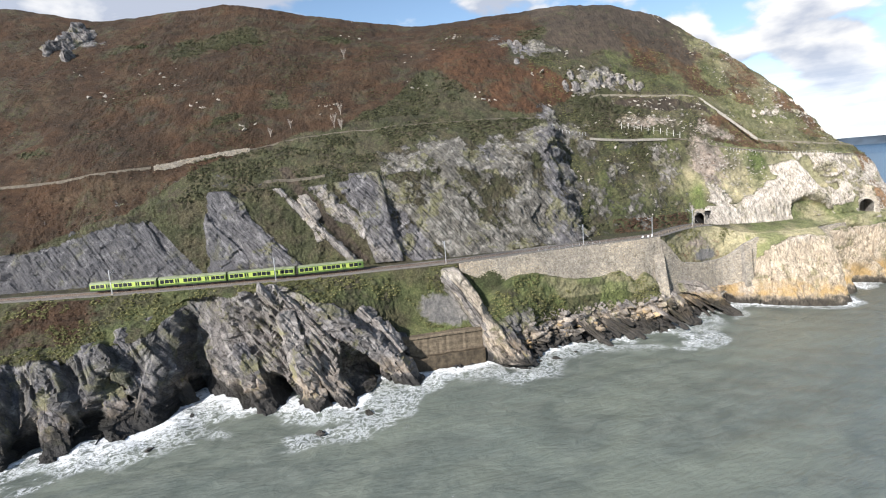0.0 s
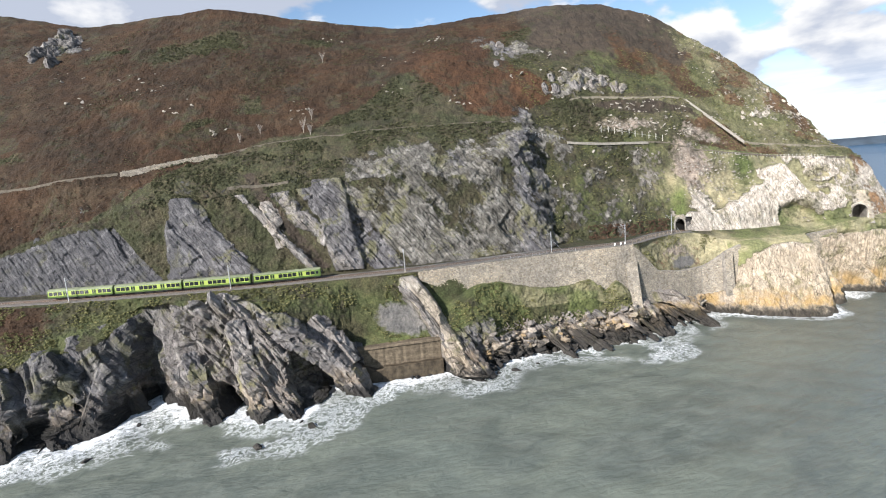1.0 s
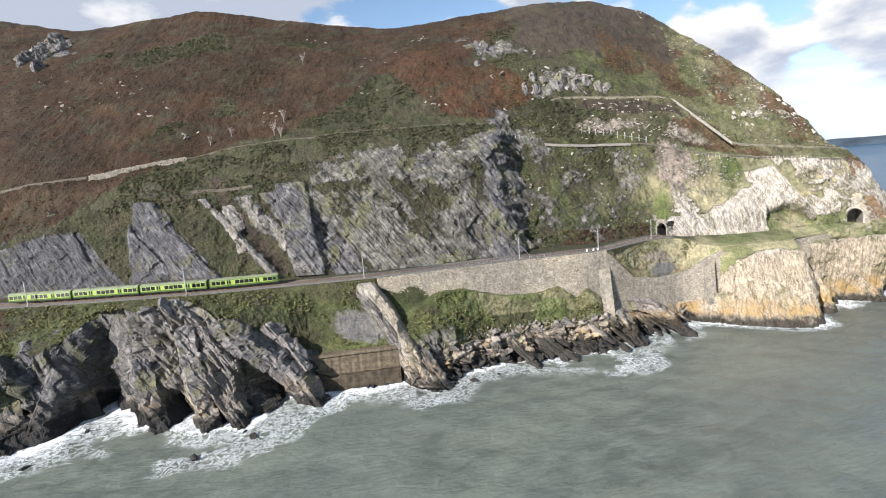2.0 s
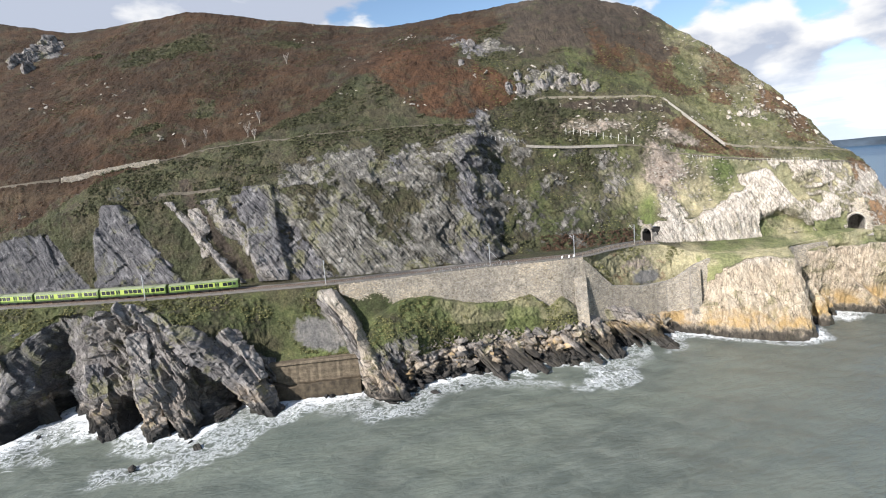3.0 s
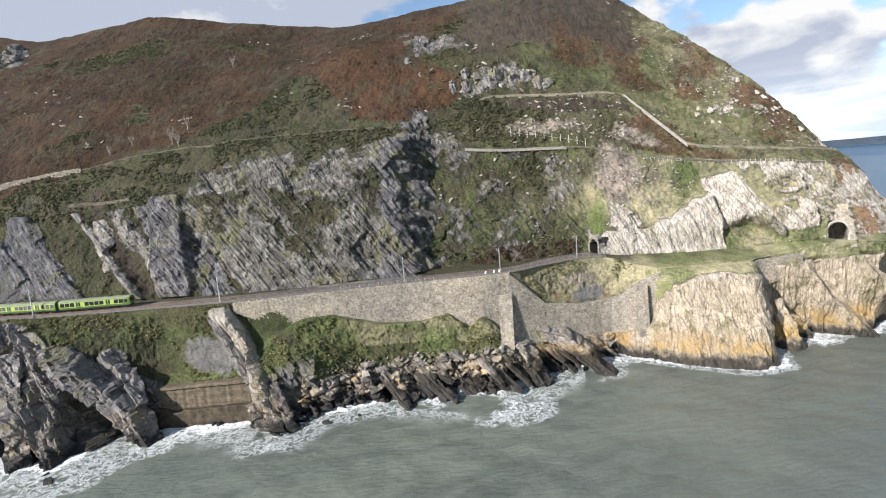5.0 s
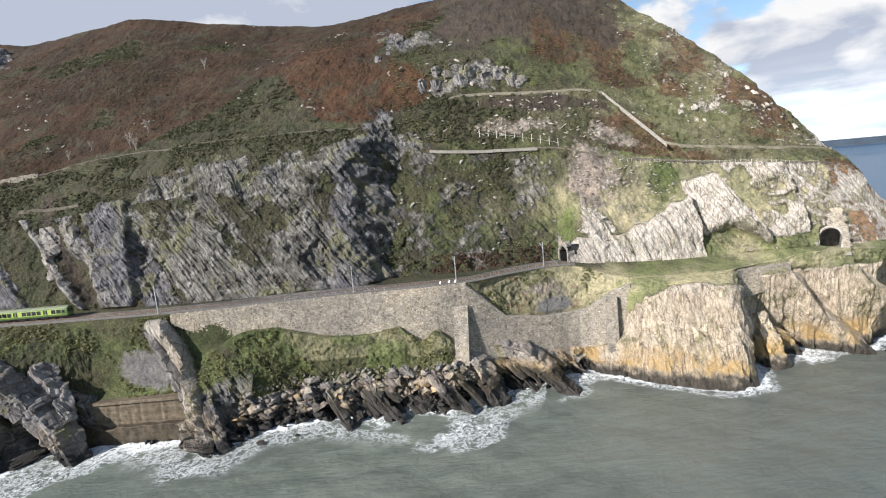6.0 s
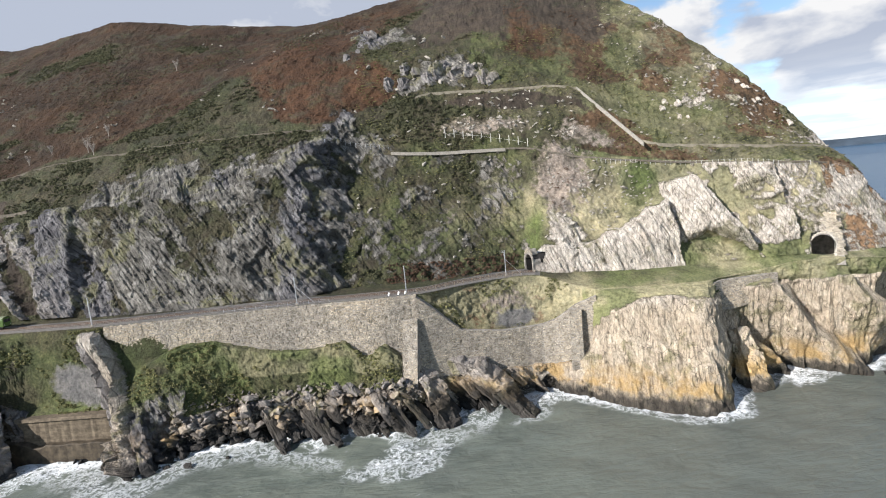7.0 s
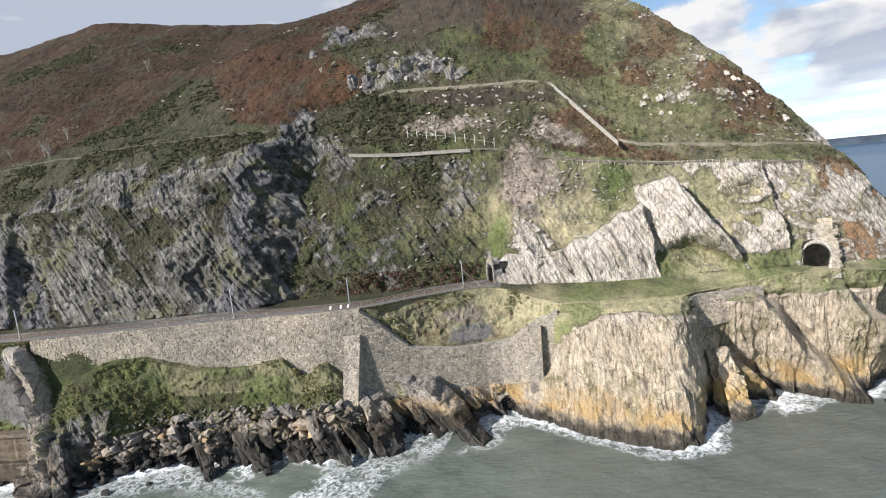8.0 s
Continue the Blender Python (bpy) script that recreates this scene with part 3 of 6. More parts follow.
def build_ground():
    xs = np.concatenate([np.arange(-320, -150, 2.5), np.arange(-150, 245, 0.42), np.arange(245, 331, 2.0)])
    counts = (74, 34, 32, 14, 96, 46, 58, 60)
    levels = [(SHORE.y(xs) - 8, xs * 0 - 6.0)] + [(ln.y(xs), ln.z(xs)) for ln in LINES]
    levels.append((levels[-1][0] + 120, levels[-1][1] - 60))
    rows, zone = [], []
    for i, n in enumerate((3, *counts, 6)):
        (ya, za), (yb, zb) = levels[i], levels[i + 1]
        for j in range(n):
            t = j / n
            ty = tz = t
            if i == 3:      # behind the masonry the ground steps back at once
                w = step(12, 40, xs) * step(99, 96, xs)
                ty, tz = t + (min(t / 0.15, 1) - t) * w, t + (max((t - 0.15) / 0.85, 0) - t) * w
            if i == 2:      # likewise behind the low wall
                w = step(97, 101, xs) * step(147, 143, xs)
                ty, tz = t + (min(t / 0.12, 1) - t) * w, t + (max((t - 0.12) / 0.88, 0) - t) * w
            rows.append((ya + (yb - ya) * ty, za + (zb - za) * tz))
            zone.append(i - 1 + t)
    rows.append(levels[-1])
    zone.append(len(levels) - 2.0)
    nr, nx = len(rows), len(xs)
    y = np.array([r[0] for r in rows])
    z = np.array([r[1] for r in rows])
    x = np.tile(xs, (nr, 1))
    v = np.tile(np.array(zone)[:, None], (1, nx))
    # soften the folds of the open hill, keep those of the cliffs and the bench
    for _ in range(10):
        w = step(5.0, 6.0, v[1:-1]) * 0.5
        z[1:-1] += w * ((z[2:] + z[:-2]) / 2 - z[1:-1])
        y[1:-1] += w * ((y[2:] + y[:-2]) / 2 - y[1:-1])
    p = np.stack([x, y, z], -1)
    ds = np.gradient(p, axis=1)
    dv = np.gradient(p, axis=0)
    nrm = np.cross(ds, dv)
    nrm /= np.linalg.norm(nrm, axis=-1, keepdims=True) + 1e-9
    P, N, V = p.reshape(-1, 3), nrm.reshape(-1, 3), v.ravel()
    X, Y, Z = P.T
    u = X + (Z - 36)                     # constant along the dip of the beds
    soft = fbm(P, 0.045, 4, 5)
    qq = X * 0.72 + Z * 0.62 + (fbm(P, 0.1, 3, 34) - 0.5) * 5
    steep = X + 0.25 * (Z - 37) + (fbm(P, 0.1, 3, 38) - 0.5) * 4    # constant down the steeper lilac slab
    # bare rock
    low = (V < 1.0) * np.where(X > 138, 1.0 - 0.26 * step(0.6, 0.95, V), 1.0) + ((V >= 1) & (V < 2)) * np.where(X < -84, step(1.25, 1.0, V), step(1.75, 1.0, V)) * 0.85
    left = (u < -80) * step(1.0, 0.72, V - 4 + 0.25 * (soft - 0.5))
    slab = step(-81, -77, X + (fbm(P, 0.12, 3, 14) - 0.5) * 5) * step(-42, -46, u + (fbm(P, 0.1, 3, 19) - 0.5) * 8)
    rib = np.exp(-((u + 26) / 2.3) ** 2) + np.exp(-((qq - 12.0) / 2.9) ** 2) * step(76, 70, Z) * (0.7 + 0.6 * step(0.4, 0.55, fbm(P, 0.2, 3, 26)))
    strip = X * 0.72 + Z * 0.62 + 5 * fbm(P, 0.06, 2, 22)
    strip = 0.62 + 0.55 * step(0.38, 0.56, fbm(np.stack([strip, 0.22 * (Z - X * 0.4), 0 * Z], 1), 0.16, 3, 25))
    mid = strip * step(15.5, 18.0, qq) * step(72, 64, X + (fbm(P, 0.12, 3, 24) - 0.5) * 22) * (0.50 + 0.30 * step(56, 44, Z + (fbm(P, 0.06, 3, 27) - 0.5) * 30) + 0.35 * np.exp(-((u - 12) / 16) ** 2) * step(70, 60, Z) + 0.45 * np.exp(-((X - 55) / 8) ** 2))
    jag = (fbm(P, 0.13, 3, 15) - 0.5) * 9
    # the eastern slabs step up to the right and break off, each over the next
    ja = jag * 0.22
    top_a = np.interp(X, [125, 132, 142, 150, 157, 169, 173], [36, 42, 39, 43.5, 46, 53, 53])
    end_a = 170.0 + (52 - Z) * 0.2 + ja
    slab_a = step(124, 128, X) * (X < end_a) * step(1.5, -1.5, Z - top_a + jag * 0.45)
    end_b = 180.0 + (58 - Z) * 0.70 + ja
    foot_b = np.interp(X, [170, 174, 181, 190, 198], [34, 40, 43, 38, 34])
    slab_b = (X >= end_a) * (X < end_b) * step(-1.5, 1.5, Z - foot_b + jag * 0.4) * step(61, 58, Z - (X - 175) * 0.1 + jag * 0.25)
    end_c = 203.0 + (61 - Z) * 0.2 + ja
    slab_c = (X >= end_b) * (X < end_c) * step(36, 39, Z + jag * 0.3) * step(68, 63, Z + jag * 0.5) * (0.5 + 0.5 * step(0.36, 0.5, fbm(P, 0.14, 3, 29))) * (1 - 0.9 * np.exp(-(((X - 188) / 4) ** 2 + ((Z - 57) / 5) ** 2)))
    fan = np.exp(-(((X - 137 + (Z - 48) * 0.3 + ja) / 6.5) ** 2 + ((Z - 47) / 7.5) ** 2)) * 0.95
    slab_d = (X >= end_c) * 0.6
    east = np.maximum.reduce([slab_a, slab_b, slab_c, slab_d, fan, step(128, 134, X) * 0.2])
    ramp_a, ramp_b, ramp_c = np.clip((X - 128) / 42, 0, 1), np.clip((X - end_a) / 11, 0, 1), np.clip((X - end_b) / 18, 0, 1)
    rise = slab_a * (1.2 + 4.0 * ramp_a) + slab_b * (0.6 + 6.0 * ramp_b) + slab_c * (-1.6 + 4.5 * ramp_c) + fan * 1.2
    flank = step(59, 62, X) * step(72, 68, X + jag * 1.2) * 0.62
    gully = step(66, 74, X) * step(132, 124, X) * 0.42
    high = ((V >= 4) & (V < 5)) * np.clip(np.maximum.reduce([left, slab * 1.0, rib * 0.95, mid, east, gully, flank]), 0, 1)
    rim = ((V >= 5) & (V < 6)) * step(5.95, 5.3, V) * (0.18 + 0.50 * step(-26, -10, X) * step(78, 70, X) + 0.4 * np.exp(-((X - 56) / 9) ** 2))
    wx, wz = X + (fbm(P, 0.09, 3, 16) - 0.5) * 24, Z + (fbm(P, 0.09, 3, 18) - 0.5) * 18
    crag = np.exp(-(((wx - 92) / 12) ** 2 + ((wz - 109) / 8) ** 2)) * 1.2 + np.exp(-(((wx + 178) / 10) ** 2 + ((wz - 149) / 6) ** 2)) * 1.3
    crag = crag + np.exp(-(((wx - 62) / 16) ** 2 + ((wz - 132 + (wx - 62) * 0.5) / 5) ** 2)) * 0.7 + np.exp(-(((wx - 190) / 18) ** 2 + ((wz - 84 + (wx - 190) * 0.55) / 5) ** 2)) * 0.3
    crag = crag + np.exp(-(((wx - 58) / 10) ** 2 + ((wz - 80) / 9) ** 2)) * 1.1
    crag = crag + step(150, 190, X) * (V > 6.5) * 0.28 + step(215, 245, X) * 0.45
    crag = np.where(V >= 5, crag * (0.55 + 0.9 * fbm(P, 0.09, 3, 8)), 0)
    rock = np.clip(np.maximum.reduce([low, high, rim, crag]), 0, 1)
    rock = np.clip(rock + (fbm(P, 0.11, 4, 11) - 0.5) * 1.15 * (rock > 0.05) * np.where(V < 1, 0.35, 1.0), 0, 1)
    rock *= 1 - ((V >= 3) & (V < 4.0)) * 1.0
    rock = np.where((X > -9) & (X < 22) & (V >= 1) & (V < 3), rock * 0.0, rock)
    rock = np.where((X > 36) & (X < 98) & (V >= 1.05) & (V < 3), rock * 0.3, rock)
    # bedded relief
    warp = fbm(P, 0.035, 3, 21) * 6
    q = X * 0.72 + Z * 0.62 + Y * 0.18 + warp
    cut = fbm(np.stack([q, Y * 0.3, Z * 0.12], 1), 0.33, 4, 31)
    lump = fbm(P, 0.085, 4, 41) - 0.5
    small = fbm(P, 0.9, 3, 51) - 0.5
    wander = fbm(P, 0.07, 2, 33)
    cliff = (V >= 4) & (V < 5.1)
    plane = step(26.5, 28.5, qq) * step(49, 44, qq) * step(64, 56, Z + (fbm(P, 0.08, 3, 36) - 0.5) * 16) * cliff
    cleft = np.exp(-(((steep + 6.0) / 2.0) ** 2 + ((Z - 53) / 8.5) ** 2)) * cliff
    lilac_slab = step(-21, -19.5, steep) * step(-8, -9.5, steep) * step(72, 66, Z) * cliff
    rock = np.clip(np.maximum(rock, np.maximum(plane * 0.85, lilac_slab * 0.8)), 0, 1)
    amp = np.where(V < 2, 1.0, 0.85) * (0.55 + 0.9 * fbm(P, 0.06, 2, 37))
    ridged = 1 - np.abs(2 * fbm(P, 0.2, 3, 45) - 1)
    down = X * 0.6 - Z * 0.8 + Y * 0.25 + 3 * fbm(P, 0.08, 2, 49)

    def blocks(a, b, seed):
        """Angular blocks between the beds and the joints across them."""
        qa, qb = q / a + 0.5 * wander, down / b + 0.3 * cut
        ia, ib = np.floor(qa).astype(np.int64), np.floor(qb + 0.37 * np.floor(qa)).astype(np.int64)
        h = hash3(ia, ib, np.full(len(ia), seed, np.int64))
        tilt = hash3(ia, ib, np.full(len(ia), seed + 1, np.int64)) - 0.25
        return h - 0.5 + (qa - np.floor(qa) - 0.5) * tilt

    def teeth(wide, seed):
        """Beds that rise to an edge and break off, each by its own measure."""
        qa = q / wide + 0.6 * wander
        i = np.floor(qa).astype(np.int64)
        own = hash3(i, i * 0 + 5, np.full(len(i), seed, np.int64))
        t = qa - i
        return np.where(t < 0.8, t / 0.8, (1 - t) / 0.2) * (0.35 + own) - 0.4

    saw = teeth(9.5, 3) + 0.5
    up_cliff = np.where(V >= 4, 1.0, 0.0)
    push = rock * amp * (1 - 0.72 * plane - 0.6 * lilac_slab) * ((ridged - 0.75) * (0.7 + 1.6 * up_cliff) + blocks(6.5, 24.0, 3) * (2.2 - 0.8 * up_cliff) + blocks(9.0, 11.0, 5) * 3.2 * up_cliff + blocks(2.4, 9.0, 7) * (1.5 - 0.5 * up_cliff) + blocks(1.25, 3.6, 11) * 0.7
                         + teeth(7.3, 21) * (2.8 - 1.4 * up_cliff) + teeth(2.9, 23) * (1.3 - 0.8 * up_cliff) + (cut - 0.5) * 1.8 + lump * 3.2 + small * 0.45)
    face = np.where(X < end_a, 0.95, 0.80)
    east_side = step(110, 124, X)
    q2 = np.where(east_side > 0.5, X * face + Z * (1.15 - 0.72 * face), X * 0.76 + Z * 0.65) + 3.0 * fbm(P, 0.04, 2, 63)
    q2 = np.where((east_side > 0.5) & (V < 2.2), X + 0.10 * Z + 1.2 * fbm(P, 0.08, 2, 64), q2)
    run = np.where(east_side > 0.5, Z * face - X * (1.15 - 0.72 * face), Z * 0.76 - X * 0.65)
    lam = fbm(np.stack([q2, run * 0.07, Y * 0.05], 1), 0.42, 4, 65, 0.62) - 0.5
    thin = 1 - np.abs(2 * fbm(np.stack([q2, run * 0.10, 0 * Y], 1), 1.1, 2, 67) - 1)
    east_low, east_high = step(128, 140, X) * (V < 2.2), step(122, 128, X) * (V >= 4) * (V < 5)
    push = push * (1 - 0.72 * east_low - 0.82 * east_high)
    push += rock * (east_low * 0.9 * (lam * 1.0 + (thin - 0.6) * 1.0 + small * 1.2 + (fbm(np.stack([X + 0.1 * Z, Y, Z * 0.07], 1), 0.55, 3, 68, 0.62) - 0.5) * 2.4 + blocks(4.2, 6.5, 19) * 0.8) + east_high * 0.9 * (lam * 3.8 + (thin - 0.6) * 1.5 + small * 1.2 + blocks(2.2, 6.5, 17) * 1.0))
    push += east_low * step(184, 190, X) * step(1.9, 1.2, V) * teeth(15.0, 41) * 7.0
    push += east_low * rock * lump * 2.2
    flat = np.where(V >= 4, 0.85, 1.0) * np.where((V >= 4) & (X < -44), 0.55, 1.0) * np.where((X < -86) & (V < 1.7), 0.8, 1.0)
    push = push * (1 - rock * (1 - flat))
    flat = flat * (1 + 0.15 * np.exp(-((X - 56) / 9) ** 2) * (V >= 4) * (V < 5.6))
    west = flat * (1 - east_low) * (1 - east_high) * np.where(V < 2.2, 1.5, 1.0)
    crisp = west * rock * (lam * np.where(V < 2.2, 4.8, 1.2 - 0.6 * plane) + (thin - 0.6) * np.where(V < 2.2, 1.2, 0.6) + blocks(1.3, 3.4, 13) * 0.9 + blocks(2.6, 7.0, 15) * np.where(V < 2.2, 1.6, 0.7))
    turf = (1 - rock) * ((fbm(P, 0.75, 3, 77, 0.6) - 0.5) * np.where(V > 5.2, 0.7, 1.5) + (fbm(P, 0.2, 3, 79) - 0.5) * 1.2 * (V < 3))
    push += ((V >= 4) & (V < 5)) * (rise * step(4.0, 4.3, V) + (slab * 1.5 + rib * 2.0) * step(4.0, 4.1, V))
    push += lilac_slab * 1.6 - cleft * 2.4
    push += (V < 1.6) * (X < -40) * teeth(11.5, 31) * np.where(X < -86, 9.0, 7.0) * step(1.5, 0.7, V)
    push += (1 - rock) * np.where(V > 4, 1.0, 0.5) * (lump * 2.6 + (fbm(P, 0.3, 4, 61, 0.6) - 0.5) * 2.2)
    push += np.where(V > 5, 1.0, 0.0) * (fbm(P, 0.022, 3, 71) - 0.5) * 7.0 * step(5.0, 6.0, V)
    keep = np.where((V > 2.85) & (V < 4.0), 0.06, 1.0)
    walls = ((X > 16) & (X < 99) & (V > 1.9) & (V < 4)) | ((X > -9) & (X < 21) & (V > 0) & (V < 1.6))
    keep = np.where((X > -87) & (X < -68) & (V < 1.2), 0.45, keep)
    keep = np.where(walls, keep * np.where((V < 2.1) & (X > 30), 1.0, 0.03), keep)
    keep = np.where((X > -12) & (X < 10) & (V > 1) & (V < 2.8), keep * 0.35, keep)
    keep = np.where((X > 98) & (X < 146) & (V > 0.5) & (V < 2.2), keep * 0.35, keep)
    spur = X - 9.0 - (33 - Z) * 0.63 + (fbm(P, 0.25, 3, 73) - 0.5) * 2.4
    spur = np.where((spur > -9.5) & (spur < 1.6), np.where(spur < 0, (spur + 9.5) / 9.5, 1 - spur / 1.6), 0) * ((V > 0.1) & (V < 2.97)) * step(34.5, 31, Z)
    rock = np.where((V > 0.1) & (V < 2.97) & (X > 4), np.maximum(rock, step(0.06, 0.20, spur + (fbm(P, 0.35, 3, 75) - 0.5) * 0.35 - 0.12 * step(28, 32, Z))), rock)
    # ease the push from row to row, so that steep faces break along the beds
    soften = push.reshape(nr, nx)
    w = (step(2.2, 1.6, v) * 0.9 + 0.25)[1:-1]
    for _ in range(3):
        soften[1:-1] += w * 0.5 * ((soften[2:] + soften[:-2]) / 2 - soften[1:-1])
    push = soften.ravel()
    for x0, z0, across, along, deep in CAVES:
        ca = ((X - x0) * 0.72 + (Z - z0) * 0.62) / across
        cb = ((Z - z0) * 0.72 - (X - x0) * 0.62) / along
        push -= deep * np.exp(-(ca * ca + cb * cb) ** 2) * (V < 1.3)
    D = N * ((push + crisp + turf) * keep + spur * (4.8 + 2.6 * lam + 0.8 * (saw - 0.5)))[:, None]
    D[:, 2] *= 0.6
    P = P + D
    sway = np.exp(-((X - 63) / 9) ** 2) * step(4.0, 4.2, V) * step(6.2, 5.4, V)
    P[:, 0] += sway * ((fbm(np.stack([0 * X, Y * 0.2, Z], 1), 0.11, 4, 85) - 0.5) * 8 + (fbm(P, 0.3, 3, 87) - 0.5) * 4)
    # cover, by the distance along the coast and the height between the lines
    broad = fbm(P * np.array([1, 1, 0.5]), 0.022, 4, 81)
    Xw = X + (fbm(P, 0.06, 4, 82) - 0.5) * 22
    Vw = V + (fbm(P, 0.06, 4, 83) - 0.5) * 0.40

    def blob(x0, v0, rx, rv, tilt=0.0, hard=2.0):
        return np.exp(-((((Xw - x0) / rx) ** 2 + ((Vw - v0 - tilt * (Xw - x0)) / rv) ** 2) ** (hard / 2)))

    rust = blob(38, 6.75, 30, 0.50, -0.006, 5.0) + blob(60, 6.45, 23, 0.34, 0.0, 4.0) + blob(48, 7.35, 22, 0.24, 0.006, 3.0) * 0.8
    rust = np.maximum(rust, blob(128, 7.15, 14, 0.42, -0.012, 2.0) * 0.7)
    low_edge = np.interp(X, [-300, -110, -86, -72, -36, -9, 18, 60, 90], [4.75, 5.0, 5.75, 5.92, 6.02, 6.42, 7.1, 7.45, 7.7])
    brown = step(-0.10, 0.12, Vw - low_edge) * step(100, 70, Xw) * 0.9
    brown = brown * (1 - 0.75 * np.maximum.reduce([blob(-106, 7.36, 34, 0.17), blob(-40, 7.48, 14, 0.09), blob(-86, 6.36, 13, 0.08), blob(-160, 6.3, 12, 0.10), blob(-63, 6.52, 9, 0.08), blob(-150, 7.45, 10, 0.08)]))
    brown = np.maximum.reduce([brown, rust, blob(193, 6.95, 8, 0.22) * 0.8, blob(208, 7.25, 8, 0.35) * 0.8, blob(196, 6.25, 12, 0.14) * 0.5, blob(205, 6.6, 9, 0.25) * 0.5])
    brown = np.maximum(brown, step(213, 218, Xw) * ((V > 4) & (V < 5.4)) * 0.8)
    brown = np.maximum(brown, np.exp(-(((X + 121) / 16) ** 2)) * ((V > 1.4) & (V < 2.9)) * 0.95)
    brown = np.maximum(brown, blob(142, 4.75, 9, 0.30) * 0.55)
    brown = np.maximum(brown, step(100, 110, X) * step(144, 126, X) * ((V > 1.9) & (V < 3.3)) * 0.46 * step(0.40, 0.60, fbm(P, 0.2, 4, 88)))
    brown = np.maximum(brown, (V > 5.15) * step(128, 150, X) * step(0.44, 0.58, fbm(P, 0.05, 5, 86, 0.6)) * 0.62)
    brown = np.clip(brown + (broad - 0.5) * 0.9 * (V > 4), 0, 1)
    heather = step(7.05, 7.30, Vw) * step(62, 84, Xw) * step(184, 142, Xw) * 0.85 + blob(122, 5.80, 28, 0.13, 0.0, 4.0) * 1.0
    heather = np.maximum(heather, blob(100, 6.55, 30, 0.40, 0.0, 3.0) * 0.55) * (1 - np.clip(rust, 0, 1))
    heather = np.clip(heather + (broad - 0.5) * 0.8 * (X > 40), 0, 1) * (V > 5)
    fresh = ((V > 1) & (V < 3.0)) * np.where(X < 0, 0.55, 1.0) * (0.25 + 0.75 * step(0.42, 0.6, fbm(P, 0.11, 3, 91))) * 0.75 + np.exp(-(((X - 164) / 5) ** 2 + ((Z - 62) / 6) ** 2)) * 0.95 + np.exp(-(((X - 128 - (Z - 45) * 0.25) / 3) ** 2 + ((Z - 46) / 9) ** 2)) * 0.8
    fresh = fresh + ((V > 5) & (X > 105)) * step(0.42, 0.58, fbm(P, 0.04, 4, 99)) * np.where(X > 150, 0.28, 0.45)
    fresh = fresh + ((V > 4) & (V < 5.2)) * step(64, 74, X) * step(0.44, 0.60, fbm(P, 0.075, 4, 93)) * 0.32
    fresh = np.where((X > 98) & (X < 142) & (V < 3), fresh * 0.15, fresh)
    fresh = np.clip(np.maximum(fresh, step(136, 150, X) * ((V > 3.0) & (V < 4.25)) * (0.14 + 0.6 * step(0.38, 0.56, fbm(P, 0.1, 3, 98)))), 0, 1)
    bare = ((V > 3.0) & (V < 4.0)) * (X < 130) * 0.95 * step(8.6, 7.2, Y - EDGE.y(X))
    bare = np.maximum(bare, np.exp(-(((X - 5 + (Z - 19) * 0.5) / 10) ** 2 + ((Z - 19) / 6.5) ** 2)) * (0.75 + 0.5 * fbm(P, 0.16, 3, 95)) * ((V > 1.2) & (V < 3)))
    bare = np.maximum(bare, np.exp(-(((X - 122) / 8) ** 2 + ((Z - 22.5) / 4) ** 2)) * 0.8 * ((V > 1.5) & (V < 3)))
    # straw growth, paler in the east where sunlight is put into the colour
    dry = step(104, 172, X + (soft - 0.5) * 110) * (V > np.where(X > 138, 0.4, 1.5)) * np.where(V > 5.1, 0.36, 1.0) + ((V > 1.5) & (V < 3)) * (0.50 * step(28, 38, X) + 0.18 * step(98, 104, X) * step(146, 140, X))
    wet = step(34, 44, X) * step(126, 112, X) * 0.6 + step(-30, -60, X) * 0.5
    ochre = np.clip(step(92, 125, X) * 1.0 + 0.12 + 0.25 * step(55, 75, X), 0, 1)
    # warm pale rock, with sun on the east and spur put into the colour
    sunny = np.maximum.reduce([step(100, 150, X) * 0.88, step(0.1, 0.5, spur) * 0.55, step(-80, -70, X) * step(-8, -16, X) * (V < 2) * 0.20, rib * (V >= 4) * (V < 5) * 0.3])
    # dark slate, and cloud shade on the upper left cliffs put in as colour
    slate_shade = step(-40, -85, X) * (V < 3) * 0.3 + step(-62, -80, X) * (V > 3) * (V < 5.2) * 0.7 + step(36, 56, X) * (0.35 + 0.65 * step(84, 70, X)) * step(134, 122, X) * step(2.9, 4.0, V) * step(6.2, 5.4, V) * 0.08
    beige = np.where(V < 3, 0.36, step(25, 29, qq) * (1 - 0.7 * np.exp(-((X - 57) / 9) ** 2))) + (broad - 0.5) * 1.2
    gash = np.exp(-((X * 0.72 + Z * 0.62 - 6.0 + 0.5 * (fbm(P, 0.2, 2, 97) - 0.5)) / 2.3) ** 2) * (V > 4.05) * (V < 5.4)
    heather = np.maximum(heather, gash * 0.9)
    scree = np.maximum.reduce([blob(141, 4.85, 13, 0.42, 0.0, 3.0) * 0.85, blob(112, 5.42, 26, 0.16, 0.0, 3.0) * 0.65, blob(150, 5.35, 12, 0.25) * 0.7, blob(100, 4.45, 13, 0.25) * 0.45, step(214, 222, Xw) * ((V > 3.9) & (V < 5.2)) * 0.4, blob(121, 2.55, 13, 0.42) * 0.62])
    me = bpy.data.meshes.new("ground")
    idx = np.arange(nr * nx).reshape(nr, nx)
    quads = np.stack([idx[:-1, 1:], idx[1:, 1:], idx[1:, :-1], idx[:-1, :-1]], -1).reshape(-1, 4)
    mid = P[quads].mean(1)
    hole = np.zeros(len(quads), bool)
